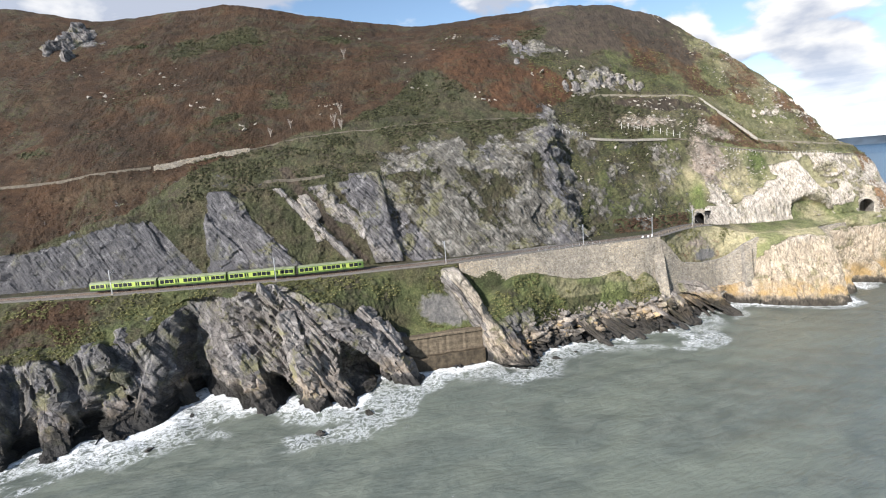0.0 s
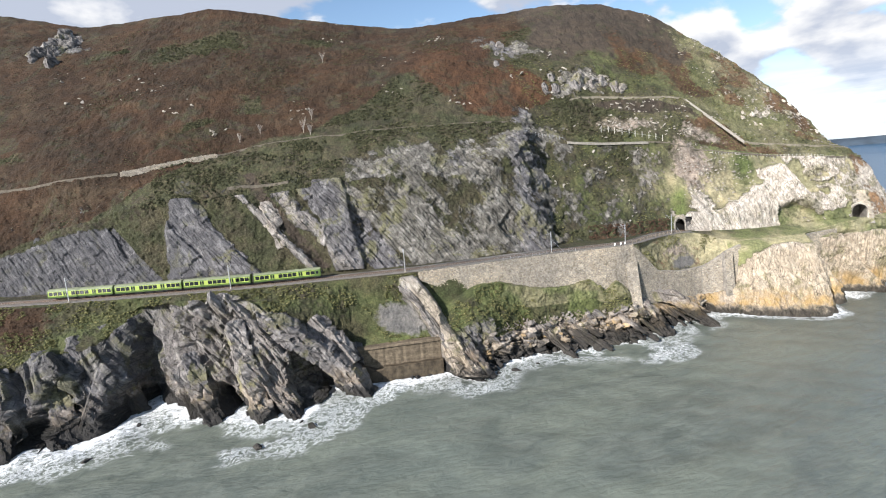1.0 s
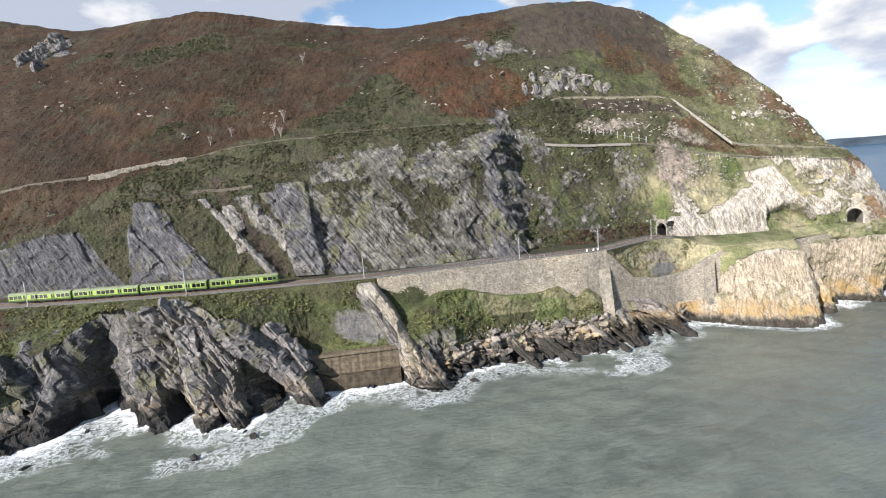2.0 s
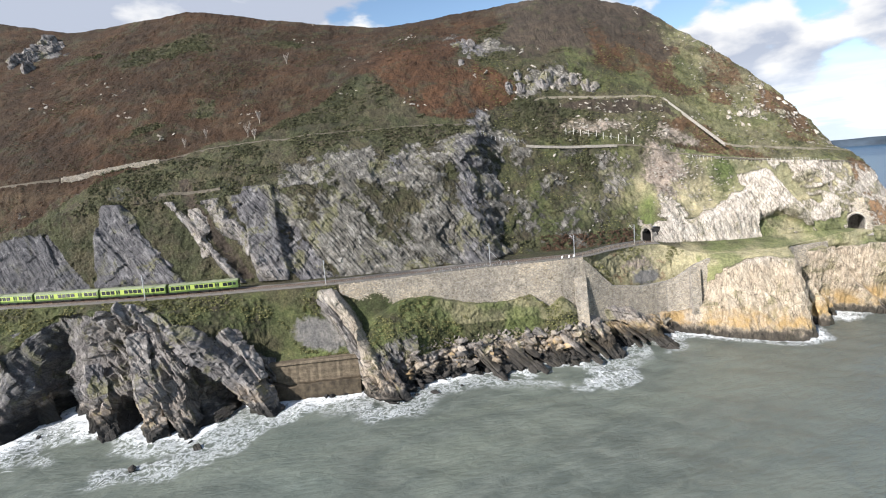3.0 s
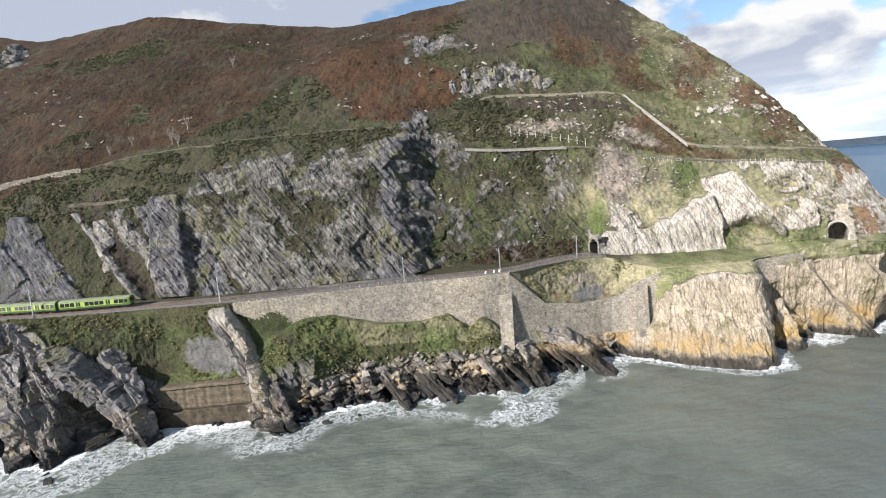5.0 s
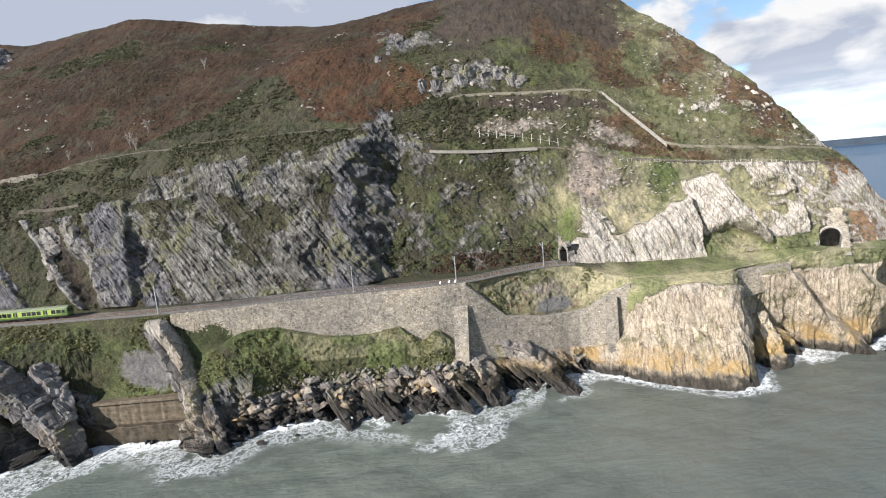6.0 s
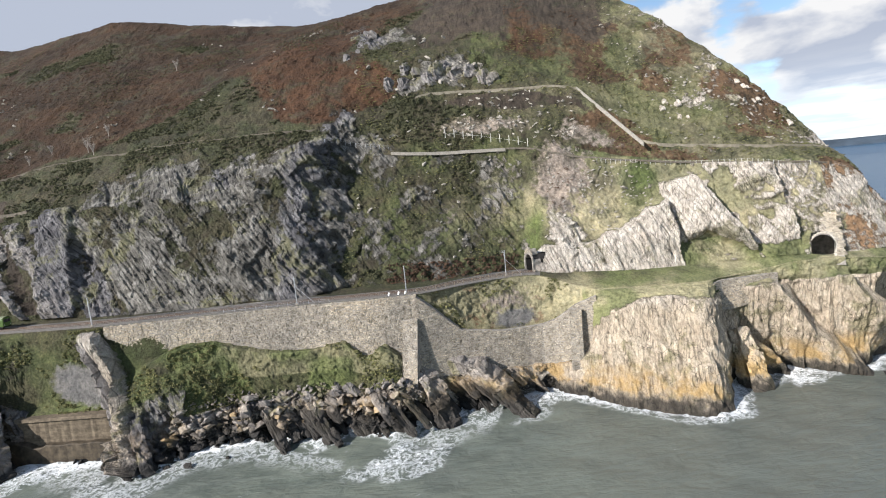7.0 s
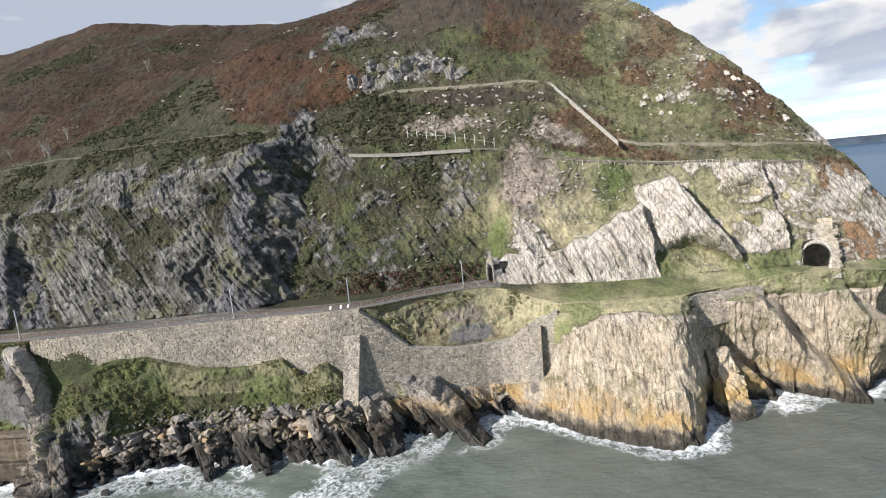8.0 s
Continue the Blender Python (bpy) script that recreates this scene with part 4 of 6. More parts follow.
    for cx, cy, cz, ang, wide, tall, deep in TUNNELS:
        dx, dy = mid[:, 0] - cx, mid[:, 1] - cy
        along = dx * math.cos(ang) + dy * math.sin(ang)
        across = -dx * math.sin(ang) + dy * math.cos(ang)
        hole |= (along > -0.5) & (along < deep) & (np.abs(across) < wide / 2 + 0.3) & (mid[:, 2] > cz + 0.25) & (mid[:, 2] < cz + tall + 0.5)
    fill_mesh(me, P, quads[~hole])
    for name, arr in (("rock", rock), ("brown", brown), ("heather", heather), ("fresh", fresh), ("bare", bare), ("ochre", ochre), ("sunny", sunny), ("wet", wet), ("dry", dry), ("slate_shade", slate_shade), ("rust", np.clip(rust, 0, 1)), ("scree", scree), ("beige", beige)):
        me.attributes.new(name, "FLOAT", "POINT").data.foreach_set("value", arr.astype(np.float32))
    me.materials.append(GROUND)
    ob = tagged(new("ground", me), "steep coastal hill of bracken, grass and grey bedded cliffs", "hillside", kind="structure")
    return ob, P, N, V, rock, brown, heather + 0.8 * scree, (nr, nx), xs


def fill_mesh(me, verts, quads, smooth=False):
    me.vertices.add(len(verts))
    me.vertices.foreach_set("co", np.asarray(verts, np.float32).ravel())
    me.loops.add(quads.size)
    me.loops.foreach_set("vertex_index", quads.ravel().astype(np.int32))
    me.polygons.add(len(quads))
    k = quads.shape[1]
    me.polygons.foreach_set("loop_start", np.arange(0, quads.size, k, dtype=np.int32))
    me.polygons.foreach_set("loop_total", np.full(len(quads), k, np.int32))
    me.update(calc_edges=True)
    me.polygons.foreach_set("use_smooth", np.full(len(quads), smooth))
    me.validate()


ground, GP, GN, GV, GROCK, GBROWN, GDARK, GSHAPE, GXS = build_ground()


def build_sea():
    dense_x, dense_y = np.arange(-170, 330, 1.3), np.arange(20, 290, 1.3)
    far = np.array([40, 100, 200, 400, 800, 1500, 2600, 4600])
    xs = np.concatenate([dense_x[0] - far[::-1], dense_x, dense_x[-1] + far])
    ys = np.concatenate([dense_y[0] - far[::-1], dense_y, dense_y[-1] + far])
    x, y = np.meshgrid(xs, ys)
    P = np.stack([x.ravel(), y.ravel(), 0 * x.ravel()], 1)
    inside = (P[:, 0] > -171) & (P[:, 0] < 331) & (P[:, 1] > 19) & (P[:, 1] < 291)
    w = np.where(inside, 1.0, 0.0)
    a = P @ np.array([0.5, 0.86, 0]) + 5 * fbm(P, 0.02, 3, 7)
    long = np.stack([P @ np.array([0.93, 0.37, 0]) * 0.8, P @ np.array([-0.37, 0.93, 0]) * 1.3, 0 * a], 1)
    P[:, 2] = w * (np.sin(a * 0.55) * 0.06 + (fbm(long, 0.10, 3, 9, 0.42) - 0.5) * 1.0 + (fbm(long, 0.42, 2, 13) - 0.5) * 0.25)
    sx = np.arange(-170, 300, 1.0)
    shore = np.stack([sx, SHORE.y(sx)], 1)
    d = np.full(len(P), 99.0)
    sel = np.where(inside)[0]
    for c in range(0, len(sel), 8000):
        s = sel[c:c + 8000]
        d[s] = np.sqrt(((P[s, None, :2] - shore[None]) ** 2).sum(-1).min(1))
    wild = step(70, -10, P[:, 0]) * np.where(P[:, 0] < -45, 2.2, 5.0) + 8.5 * np.exp(-((P[:, 0] - 90) / 27) ** 2) + 10.0 * np.exp(-((P[:, 0] - 206) / 22) ** 2) + 5.0 * np.exp(-((P[:, 0] - 128) / 9) ** 2) + 4.5 * np.exp(-((P[:, 0] - 174) / 9) ** 2)
    reach = np.where(P[:, 0] > 132, 2.2, 2.4) + (np.where(P[:, 0] > 108, 0.4, 5.0) + wild) * 2.2 * step(0.32, 0.68, fbm(np.stack([P[:, 0] * 0.8, d * 1.2, 0 * d], 1), 0.085, 4, 17))
    reach = np.where((P[:, 0] > 176) & (P[:, 0] < 198), np.minimum(reach, 8.0), reach)
    foam = np.clip(1.12 - d / np.maximum(reach, 1), 0, 1) ** 0.8
    drift = step(12 + 2.4 * wild, 4, d) * step(0.42, 0.60, fbm(P, 0.07, 4, 23)) * np.where(P[:, 0] > 118, 0.0, 0.55)
    foam = np.maximum(foam, drift)
    P[:, 2] += inside * (foam > 0.25) * step(0.25, 0.8, foam) * (fbm(P, 0.25, 4, 27) - 0.35) * 1.8
    nx, ny = len(xs), len(ys)
    idx = np.arange(nx * ny).reshape(ny, nx)
    quads = np.stack([idx[:-1, :-1], idx[:-1, 1:], idx[1:, 1:], idx[1:, :-1]], -1).reshape(-1, 4)
    me = bpy.data.meshes.new("sea")
    fill_mesh(me, P, quads, True)
    me.attributes.new("foam", "FLOAT", "POINT").data.foreach_set("value", foam.astype(np.float32))
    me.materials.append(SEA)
    return tagged(new("water", me), "choppy grey-green sea with white surf along the rocks", "sea", kind="structure")


sea = build_sea()

# ---- helpers for things ----
GGRID = GP.reshape(*GSHAPE, 3)
GROWS = GV.reshape(GSHAPE)[:, 0]


def on_ground(x, v):
    """The place on the hillside at x, v lines up from the shore."""
    r = int(np.clip(np.searchsorted(GROWS, v), 0, GSHAPE[0] - 1))
    c = np.searchsorted(GXS, x)
    c = int(np.clip(c, 1, GSHAPE[1] - 1))
    t = (x - GXS[c - 1]) / (GXS[c] - GXS[c - 1])
    return Vector(GGRID[r, c - 1] * (1 - t) + GGRID[r, c] * t)


def mesh_of(name, verts, faces, material, smooth=False):
    me = bpy.data.meshes.new(name)
    me.from_pydata([tuple(v) for v in verts], [], faces)
    me.materials.append(material)
    if smooth:
        me.polygons.foreach_set("use_smooth", [True] * len(me.polygons))
    return me


def part(name, bm, material, parent, label=""):
    """Links a bmesh as one mesh object under a thing or a part."""
    me = bpy.data.meshes.new(name)
    bm.to_mesh(me)
    bm.free()
    me.materials.append(material)
    ob = new(name, me)
    ob.parent = parent
    return tagged(ob, label) if label else ob


def share(name, me, parent, m=None, label=""):
    ob = new(name, me)
    ob.parent = parent
    if m is not None:
        ob.matrix_local = m
    return tagged(ob, label) if label else ob


def box(bm, size, m=None, bevel=0.0):
    """A box of that size, centred at m, its edges bevelled."""
    made = bmesh.ops.create_cube(bm, size=1.0)["verts"]
    bmesh.ops.transform(bm, matrix=(m or Matrix()) @ Matrix.Diagonal((*size, 1)), verts=made)
    if bevel:
        edges = list({e for v in made for e in v.link_edges})
        bmesh.ops.bevel(bm, geom=edges, offset=bevel, segments=1, affect="EDGES")
    return bm


def rod(bm, a, b, r, r2=None, sides=8):
    a, b = Vector(a), Vector(b)
    way = b - a
    m = Matrix.Translation((a + b) / 2) @ way.to_track_quat("Z", "Y").to_matrix().to_4x4()
    bmesh.ops.create_cone(bm, cap_ends=True, segments=sides, radius1=r, radius2=r if r2 is None else r2, depth=way.length, matrix=m)
    return bm


def thing(name, m, label, category, group="", kind=""):
    ob = new(name)
    ob.empty_display_size = 0.5
    ob.matrix_world = m
    return tagged(ob, label, category, group, kind)


def track_y(x):
    return float(EDGE.y(np.array([x]))[0]) + 4.6


def track_pose(x, z=TRACK_Z):
    d = math.atan2(track_y(x + 1.5) - track_y(x - 1.5), 3.0)
    return pose(x, track_y(x), z, 0, 0, math.degrees(d))


# ---- walls of masonry ----


def masonry(name, label, line, thick=1.6, stone=0.55, seed=1, kind="structure", parent=None):
    """A battered wall along line: rows of (x, y of the face at the top, top, y of the face at the bottom, bottom)."""
    rnd = random.Random(seed)
    rows = np.array(line, float)
    run = np.concatenate([[0], np.cumsum(np.hypot(np.diff(rows[:, 0]), np.diff(rows[:, 1])))])
    length = run[-1]

    def at(s, h):
        x, yt, zt, yb, zb = (np.interp(s, run, rows[:, i]) for i in range(5))
        t = (h - zb) / max(zt - zb, 0.1)
        return Vector((x, yb + (yt - yb) * t, h))

    n = max(2, int(length / 1.2))
    verts, faces = [], []
    for i in range(n + 1):
        s = length * i / n
        zt, zb = np.interp(s, run, rows[:, 2]), np.interp(s, run, rows[:, 4])
        a, b = at(s, zb), at(s, zt)
        verts += [a, b, b + Vector((0, thick, 0)), a + Vector((0, thick, 0))]
    for i in range(n):
        k = 4 * i
        for j in range(4):
            faces.append((k + j, k + (j + 1) % 4, k + 4 + (j + 1) % 4, k + 4 + j))
    faces += [(3, 2, 1, 0), (4 * n, 4 * n + 1, 4 * n + 2, 4 * n + 3)]
    wall = new(name, mesh_of(name, verts, faces, MORTAR))
    wall.parent = parent
    tagged(wall, label, "" if parent else "wall", kind="" if parent else kind)
    # face stones, course by course
    sv, sf = [], []
    low, top = rows[:, 4].min(), rows[:, 2].max()
    h = low
    while h < top:
        course = stone * rnd.uniform(0.6, 1.05)
        s = -rnd.random() * stone
        while s < length:
            wide = stone * rnd.uniform(0.55, 1.5)
            s0, s1 = max(s, 0), min(s + wide, length)
            mid_s, mid_h = (s0 + s1) / 2, h + course / 2
            s += wide
            if s1 - s0 < 0.12 or mid_h > np.interp(mid_s, run, rows[:, 2]) or mid_h < np.interp(mid_s, run, rows[:, 4]):
                continue
            proud = rnd.uniform(0.02, 0.12) if rnd.random() < 0.8 else rnd.uniform(0.12, 0.26)
            gap = 0.035
            k = len(sv)
            jig = lambda: rnd.uniform(-0.07, 0.07)
            dz, hz = rnd.uniform(-0.2, 0.2), rnd.uniform(-0.08, 0.08)
            corner = [(s0 + gap + jig(), h + gap + dz + jig()), (s1 - gap + jig(), h + gap + dz - jig()), (s1 - gap + jig(), h + course - gap + dz + hz), (s0 + gap + jig(), h + course - gap + dz - hz)]
            for cs, ch in corner:
                sv.append(at(cs, ch))
            for cs, ch in corner:
                inx = 0.05 if cs < mid_s else -0.05
                inz = 0.05 if ch < mid_h else -0.05
                sv.append(at(cs + inx + jig(), ch + inz + jig()) + Vector((0, -proud, 0)))
            sf += [(k + 4, k + 5, k + 6, k + 7), (k, k + 1, k + 5, k + 4), (k + 1, k + 2, k + 6, k + 5), (k + 2, k + 3, k + 7, k + 6), (k + 3, k, k + 4, k + 7)]
        h += course
    stones = new("face_stones", mesh_of("face_stones", sv, sf, MASONRY))
    stones.parent = wall
    tagged(stones, kind="stuff")
    return wall


MORTAR = plain("old_mortar", (0.245, 0.225, 0.194), 0.95, 0, 0.8, 0.5, 0.4)
ey = lambda x: float(EDGE.y(np.array([x]))[0])
retaining = masonry("retaining_wall", "tall battered grey rubble-stone retaining wall under the railway",
                    [(x, ey(x) - 0.6, 34.25, ey(x) - 0.6 - 0.16 * (34.25 - z), z) for x, z in
                     ((11, 31.5), (18, 28), (26, 25), (36, 22), (46, 19), (62, 17), (80, 16), (88, 12), (95.5, 8.5))], 1.2, 0.55, 3)
low_wall = masonry("sea_wall", "low rubble-stone sea wall with a dipping top between two buttresses",
                   [(95.5, 202.4, 33.6, 198.6, 5), (98, 203.3, 31.5, 199.5, 5), (107, 207.3, 22.0, 203.8, -1), (118, 212, 20.0, 208.9, -1),
                    (126, 216.2, 19.8, 213.6, 0), (130, 217.6, 20.0, 215.6, 5), (134, 217.6, 21.5, 215.5, 6), (140, 216.8, 26, 214.6, 7), (146, 216.6, 28.5, 214.8, 9)], 1.6, 0.52, 5)
recess_wall = masonry("ledge_wall", "grey rubble wall holding up the grassy ledge over a sea inlet",
                      [(176, 220.9, 28.8, 219.9, 20), (182, 226.8, 29.2, 225.6, 20), (190, 229.6, 29.4, 228.6, 21.5), (199, 232.6, 29.7, 231.8, 24)], 1.4, 0.55, 7)


def buttress(x0, x1, top, low, y_top, y_low, y_back, seed, label):
    """A tapering pier of rubble against a wall."""
    b = masonry("buttress", label, [(x0, y_top, top, y_low, low), (x1, y_top + 0.4, top, y_low + 0.5, low)], 0.5, 0.55, seed)
    bm = bmesh.new()
    for i, x in enumerate((x0 + 0.05, x1 - 0.05)):
        o = 0.4 * i
        v = [bm.verts.new(p) for p in ((x, y_top + o + 0.3, top - 0.1), (x, y_back, top), (x, y_back, low), (x, y_low + o + 0.3, low))]
        bm.faces.new(v if i else v[::-1])
    bm.verts.ensure_lookup_table()
    a, c = list(bm.verts[:4]), list(bm.verts[4:])
    bm.faces.new((a[0], c[0], c[1], a[1]))
    part("side", bm, MORTAR, b)
    return b


buttress(91.6, 95.9, 27.6, 8.0, 200.4, 193.6, 204, 11, "tapering rubble-stone buttress on the retaining wall")
buttress(138.0, 141.6, 25.0, 8.0, 214.4, 211.6, 217.5, 12, "tapering rubble-stone buttress on the low sea wall")


# the two-tier concrete wall at the water
def tide_wall_material():
    k = Nodes("tide_stained_concrete", 0.9)
    f, b, run = k.noise(0.9, 7, 0.66), k.noise(0.15, 5, 0.6), k.noise(0.8, 5, 0.6, stretch=(0.12, 0.12, 1.2))
    col = k.ramp(f, (0.3, (0.070, 0.056, 0.040)), (0.7, (0.190, 0.155, 0.112)))
    col = k.mix(0.7, col, k.ramp(run, (0.35, (0.5, 0.48, 0.44)), (0.62, (1.15, 1.12, 1.05))), "MULTIPLY")
    z = k.math("ADD", k.height(), k.math("MULTIPLY", b, 3.0))
    col = k.mix(k.span(z, 6.6, 3.4, 0.0, 0.85), col, (0.045, 0.036, 0.024))
    return k.done(col, f, 0.5, 0.2)


TIDE_WALL = tide_wall_material()
WET_CONCRETE = plain("weedy_wet_concrete", (0.060, 0.047, 0.031), 0.7, 0, 0.6, 0.6, 0.6)


def concrete_wall():
    w = thing("breakwater_wall", Matrix(), "two-tier weathered brown concrete wall above the surf", "wall", kind="structure")
    for name, z0, z1, out in (("lower_tier", -3.0, 5.2, -2.0), ("upper_tier", 3.6, 11.6, 0.0), ("lip", 11.5, 12.25, -0.35)):
        verts, faces, n = [], [], 40
        for i in range(n + 1):
            x = -16.0 + 33.6 * i / n
            y = 165.0 + 0.197 * (x + 15) + out + 0.06 * math.sin(i * 1.9)
            top = z1
            if name == "lower_tier":      # the old footing is broken away in steps
                top += 0.12 * math.sin(i * 0.8) + (2.1 if i < 6 else 1.7 - 0.3 * (i - 6) if i < 13 else -0.5 if i < 17 else 0.0)
            if name == "upper_tier":
                y += 0.05 * math.sin(i * 2.7)
            verts += [(x, y, z0), (x, y + 0.25, top - 0.2), (x, y + 0.45, top), (x, y + 3.4, top + 0.02), (x, y + 3.4, z0)]
        for i in range(n):
            k = 5 * i
            faces += [(k + j, k + 5 + j, k + 6 + j, k + 1 + j) for j in range(4)]
        faces += [(0, 1, 2, 3, 4), tuple(5 * n + j for j in (4, 3, 2, 1, 0))]
        ob = new(name, mesh_of(name, verts, faces, WET_CONCRETE if name == "lower_tier" else TIDE_WALL))
        ob.parent = w
    return w


concrete_wall()


# ---- tunnels ----
def tunnel(i, wide_face, tall_face, label, lean=0.0):
    cx, cy, cz, ang, wide, tall, deep = TUNNELS[i]
    m = pose(cx, cy, cz, 0, 0, math.degrees(ang))     # local x runs into the hill
    t = thing("tunnel_portal", m, label, "tunnel portal", kind="structure")
    r = wide / 2
    arch = [(-r, -2.5), (-r, tall - r)] + [(-r * math.cos(a), tall - r + r * math.sin(a)) for a in np.linspace(0.15, math.pi - 0.15, 11)] + [(r, tall - r), (r, -2.5)]
    bm = bmesh.new()                                   # the bore
    rings = [[bm.verts.new((d, y, z)) for y, z in arch] for d in (0.2, 3.0, deep)]
    for a, b in zip(rings, rings[1:]):
        for j in range(len(arch) - 1):
            bm.faces.new((a[j], b[j], b[j + 1], a[j + 1]))
        bm.faces.new((a[-1], b[-1], b[0], a[0]))
    bm.faces.new(rings[-1])
    part("bore", bm, DARK if i == 0 else MORTAR, t)
    half = lambda z: wide_face / 2 * (1.0 - 0.42 * (max(z, 0) / tall_face) ** 1.8) + 0.35 * math.sin(z * 2.3)
    outer = []
    for j, (y, z) in enumerate(arch):
        f = j / (len(arch) - 1)
        zz = -2.5 + (tall_face + 2.5) * min(1.0, 2.1 * min(f, 1 - f))
        yy = 0.93 * half(zz) * (-1 if f < 0.5 else 1) * min(1.0, 4.2 * abs(f - 0.5))
        outer.append((yy, zz))
    bm = bmesh.new()                                   # the face round the opening
    for depth in (0.0, 2.6):
        f = [bm.verts.new((depth + lean * z, y, z)) for y, z in arch]
        g = [bm.verts.new((depth + lean * z, y, z)) for y, z in outer]
        for j in range(len(arch) - 1):
            q = (f[j], g[j], g[j + 1], f[j + 1])
            bm.faces.new(q if depth == 0 else q[::-1])
    bm.verts.ensure_lookup_table()
    n = len(arch)
    for j in range(n - 1):
        bm.faces.new((bm.verts[n + j], bm.verts[3 * n + j], bm.verts[3 * n + j + 1], bm.verts[n + j + 1]))
    part("face", bm, MORTAR, t)
    rr = random.Random(90 + i)
    sv, sf, h = [], [], 0.0
    while h < tall_face - 0.3:                         # face stones
        course = rr.uniform(0.25, 0.42)
        w = half(h + course) * rr.uniform(0.86, 1.04)
        s = -w * rr.uniform(0.9, 1.0)
        while s < w - 0.2:
            wd = rr.uniform(0.3, 0.75)
            e = min(s + wd, w)
            ym, zm = (s + e) / 2, h + course / 2
            inside = abs(ym) < r + 0.75 and zm < tall - r or math.hypot(ym, max(0, zm - (tall - r))) < r + 0.75
            if not inside:
                k, pr = len(sv), rr.uniform(0.04, 0.16)
                c4 = [(s + 0.03, h + 0.03), (e - 0.03, h + 0.03), (e - 0.03, h + course - 0.03), (s + 0.03, h + course - 0.03)]
                sv += [(lean * z, y, z) for y, z in c4] + [(lean * z - pr, y + rr.uniform(-0.04, 0.04), z + rr.uniform(-0.04, 0.04)) for y, z in c4]
                sf += [(k + 4, k + 5, k + 6, k + 7), (k, k + 1, k + 5, k + 4), (k + 1, k + 2, k + 6, k + 5), (k + 2, k + 3, k + 7, k + 6), (k + 3, k, k + 4, k + 7)]
            s = e
        h += course
    st = new("face_stones", mesh_of("face_stones", sv, sf, MASONRY))
    st.parent = t
    tagged(st, kind="stuff")
    for j in range(n - 1):                             # ring of voussoirs
        (y0, z0), (y1, z1) = arch[j], arch[j + 1]
        steps = max(1, int(math.hypot(y1 - y0, z1 - z0) / 0.75))
        for s in range(steps):
            ya, za = y0 + (y1 - y0) * (s + 0.5) / steps, z0 + (z1 - z0) * (s + 0.5) / steps
            turn = math.degrees(math.atan2(z1 - z0, y1 - y0))
            bm = bmesh.new()
            box(bm, (0.5, math.hypot(y1 - y0, z1 - z0) / steps - 0.03, 0.62), pose(lean * za - 0.06, ya, za, turn, 0, 0) @ pose(0, 0, 0.26), 0.04)
            part("voussoir", bm, STONE_PALE if i else MORTAR, t)
    return t


STONE_PALE = plain("pale_dressed_stone", (0.40, 0.365, 0.305), 0.9, 0, 1.5, 0.25, 0.3)
tunnel(0, 6.8, 7.2, "small arched stone tunnel mouth on the railway")
tunnel(1, 11.5, 12.5, "arched tunnel mouth with a pale stone ring under a tall rubble face", 0.54)

# ---- the railway ----


def railway():
    t = thing("railway_track", Matrix(), "single railway track on brown ballast along the cliff ledge", "railway track", kind="structure")
    xs = np.arange(-316, 129.5, 3.0)
    c = np.array([(x, track_y(x)) for x in xs])
    d = np.gradient(c, axis=0)
    d /= np.linalg.norm(d, axis=1, keepdims=True)
    nrm = np.stack([-d[:, 1], d[:, 0]], 1)

    def strip(name, section, material, shift=0.0):
        verts, faces = [], []
        k = len(section)
        for p, n in zip(c, nrm):
            verts += [(p[0] + n[0] * (o + shift), p[1] + n[1] * (o + shift), z) for o, z in section]
        for i in range(len(c) - 1):
            for j in range(k - 1):
                a = i * k + j
                faces.append((a, a + k, a + k + 1, a + 1))
        ob = new(name, mesh_of(name, verts, faces, material))
        ob.parent = t
        return ob

    strip("ballast", [(-2.4, 34.05), (-1.7, 34.62), (1.7, 34.62), (2.4, 34.05)], BALLAST)
    for side in (-0.8, 0.8):
        strip("rail", [(-0.07, 34.66), (-0.04, 34.84), (0.04, 34.84), (0.07, 34.66)], RUST, side)
    strip("access_way", [(-4.3, 34.2), (-4.2, 34.42), (-2.5, 34.44), (-2.4, 34.2)], CINDER)
    verts, faces = [], []
    x = -160.0
    while x < 127:
        m = track_pose(x, 34.66)
        k = len(verts)
        verts += [m @ Vector((a, b, e)) for e in (-0.05, 0.03) for a, b in ((-0.13, -1.3), (0.13, -1.3), (0.13, 1.3), (-0.13, 1.3))]
        faces += [(k + 4, k + 5, k + 6, k + 7), (k, k + 1, k + 5, k + 4), (k + 2, k + 3, k + 7, k + 6), (k + 1, k + 2, k + 6, k + 5), (k + 3, k, k + 4, k + 7)]
        x += 0.7
    ob = new("sleepers", mesh_of("sleepers", verts, faces, SLEEPER))
    ob.parent = t
    tagged(ob, kind="stuff")


CINDER = plain("grey_cinder", (0.145, 0.134, 0.120), 0.95, 0, 1.5, 0.35, 0.5)
SLEEPER = plain("concrete_sleeper", (0.24, 0.22, 0.19), 0.9, 0, 2.0, 0.3)
railway()

GREEN = plain("green_paint", (0.085, 0.135, 0.038), 0.38, 0, 0.5, 0.12)
LIME = plain("lime_yellow_paint", (0.31, 0.38, 0.085), 0.38, 0, 0.5, 0.08)
ROOFING = plain("grey_green_roof", (0.17, 0.19, 0.115), 0.6, 0, 0.4, 0.2)
UNDER = plain("sooty_underframe", (0.022, 0.022, 0.021), 0.8)
GLASS = plain("dark_window_glass", (0.012, 0.015, 0.016), 0.06, 0, 1.0, 0.1)
GLASS.node_tree.nodes["Principled BSDF"].inputs["Specular IOR Level"].default_value = 0.6
CAR, HIGH = 22.2, 3.75


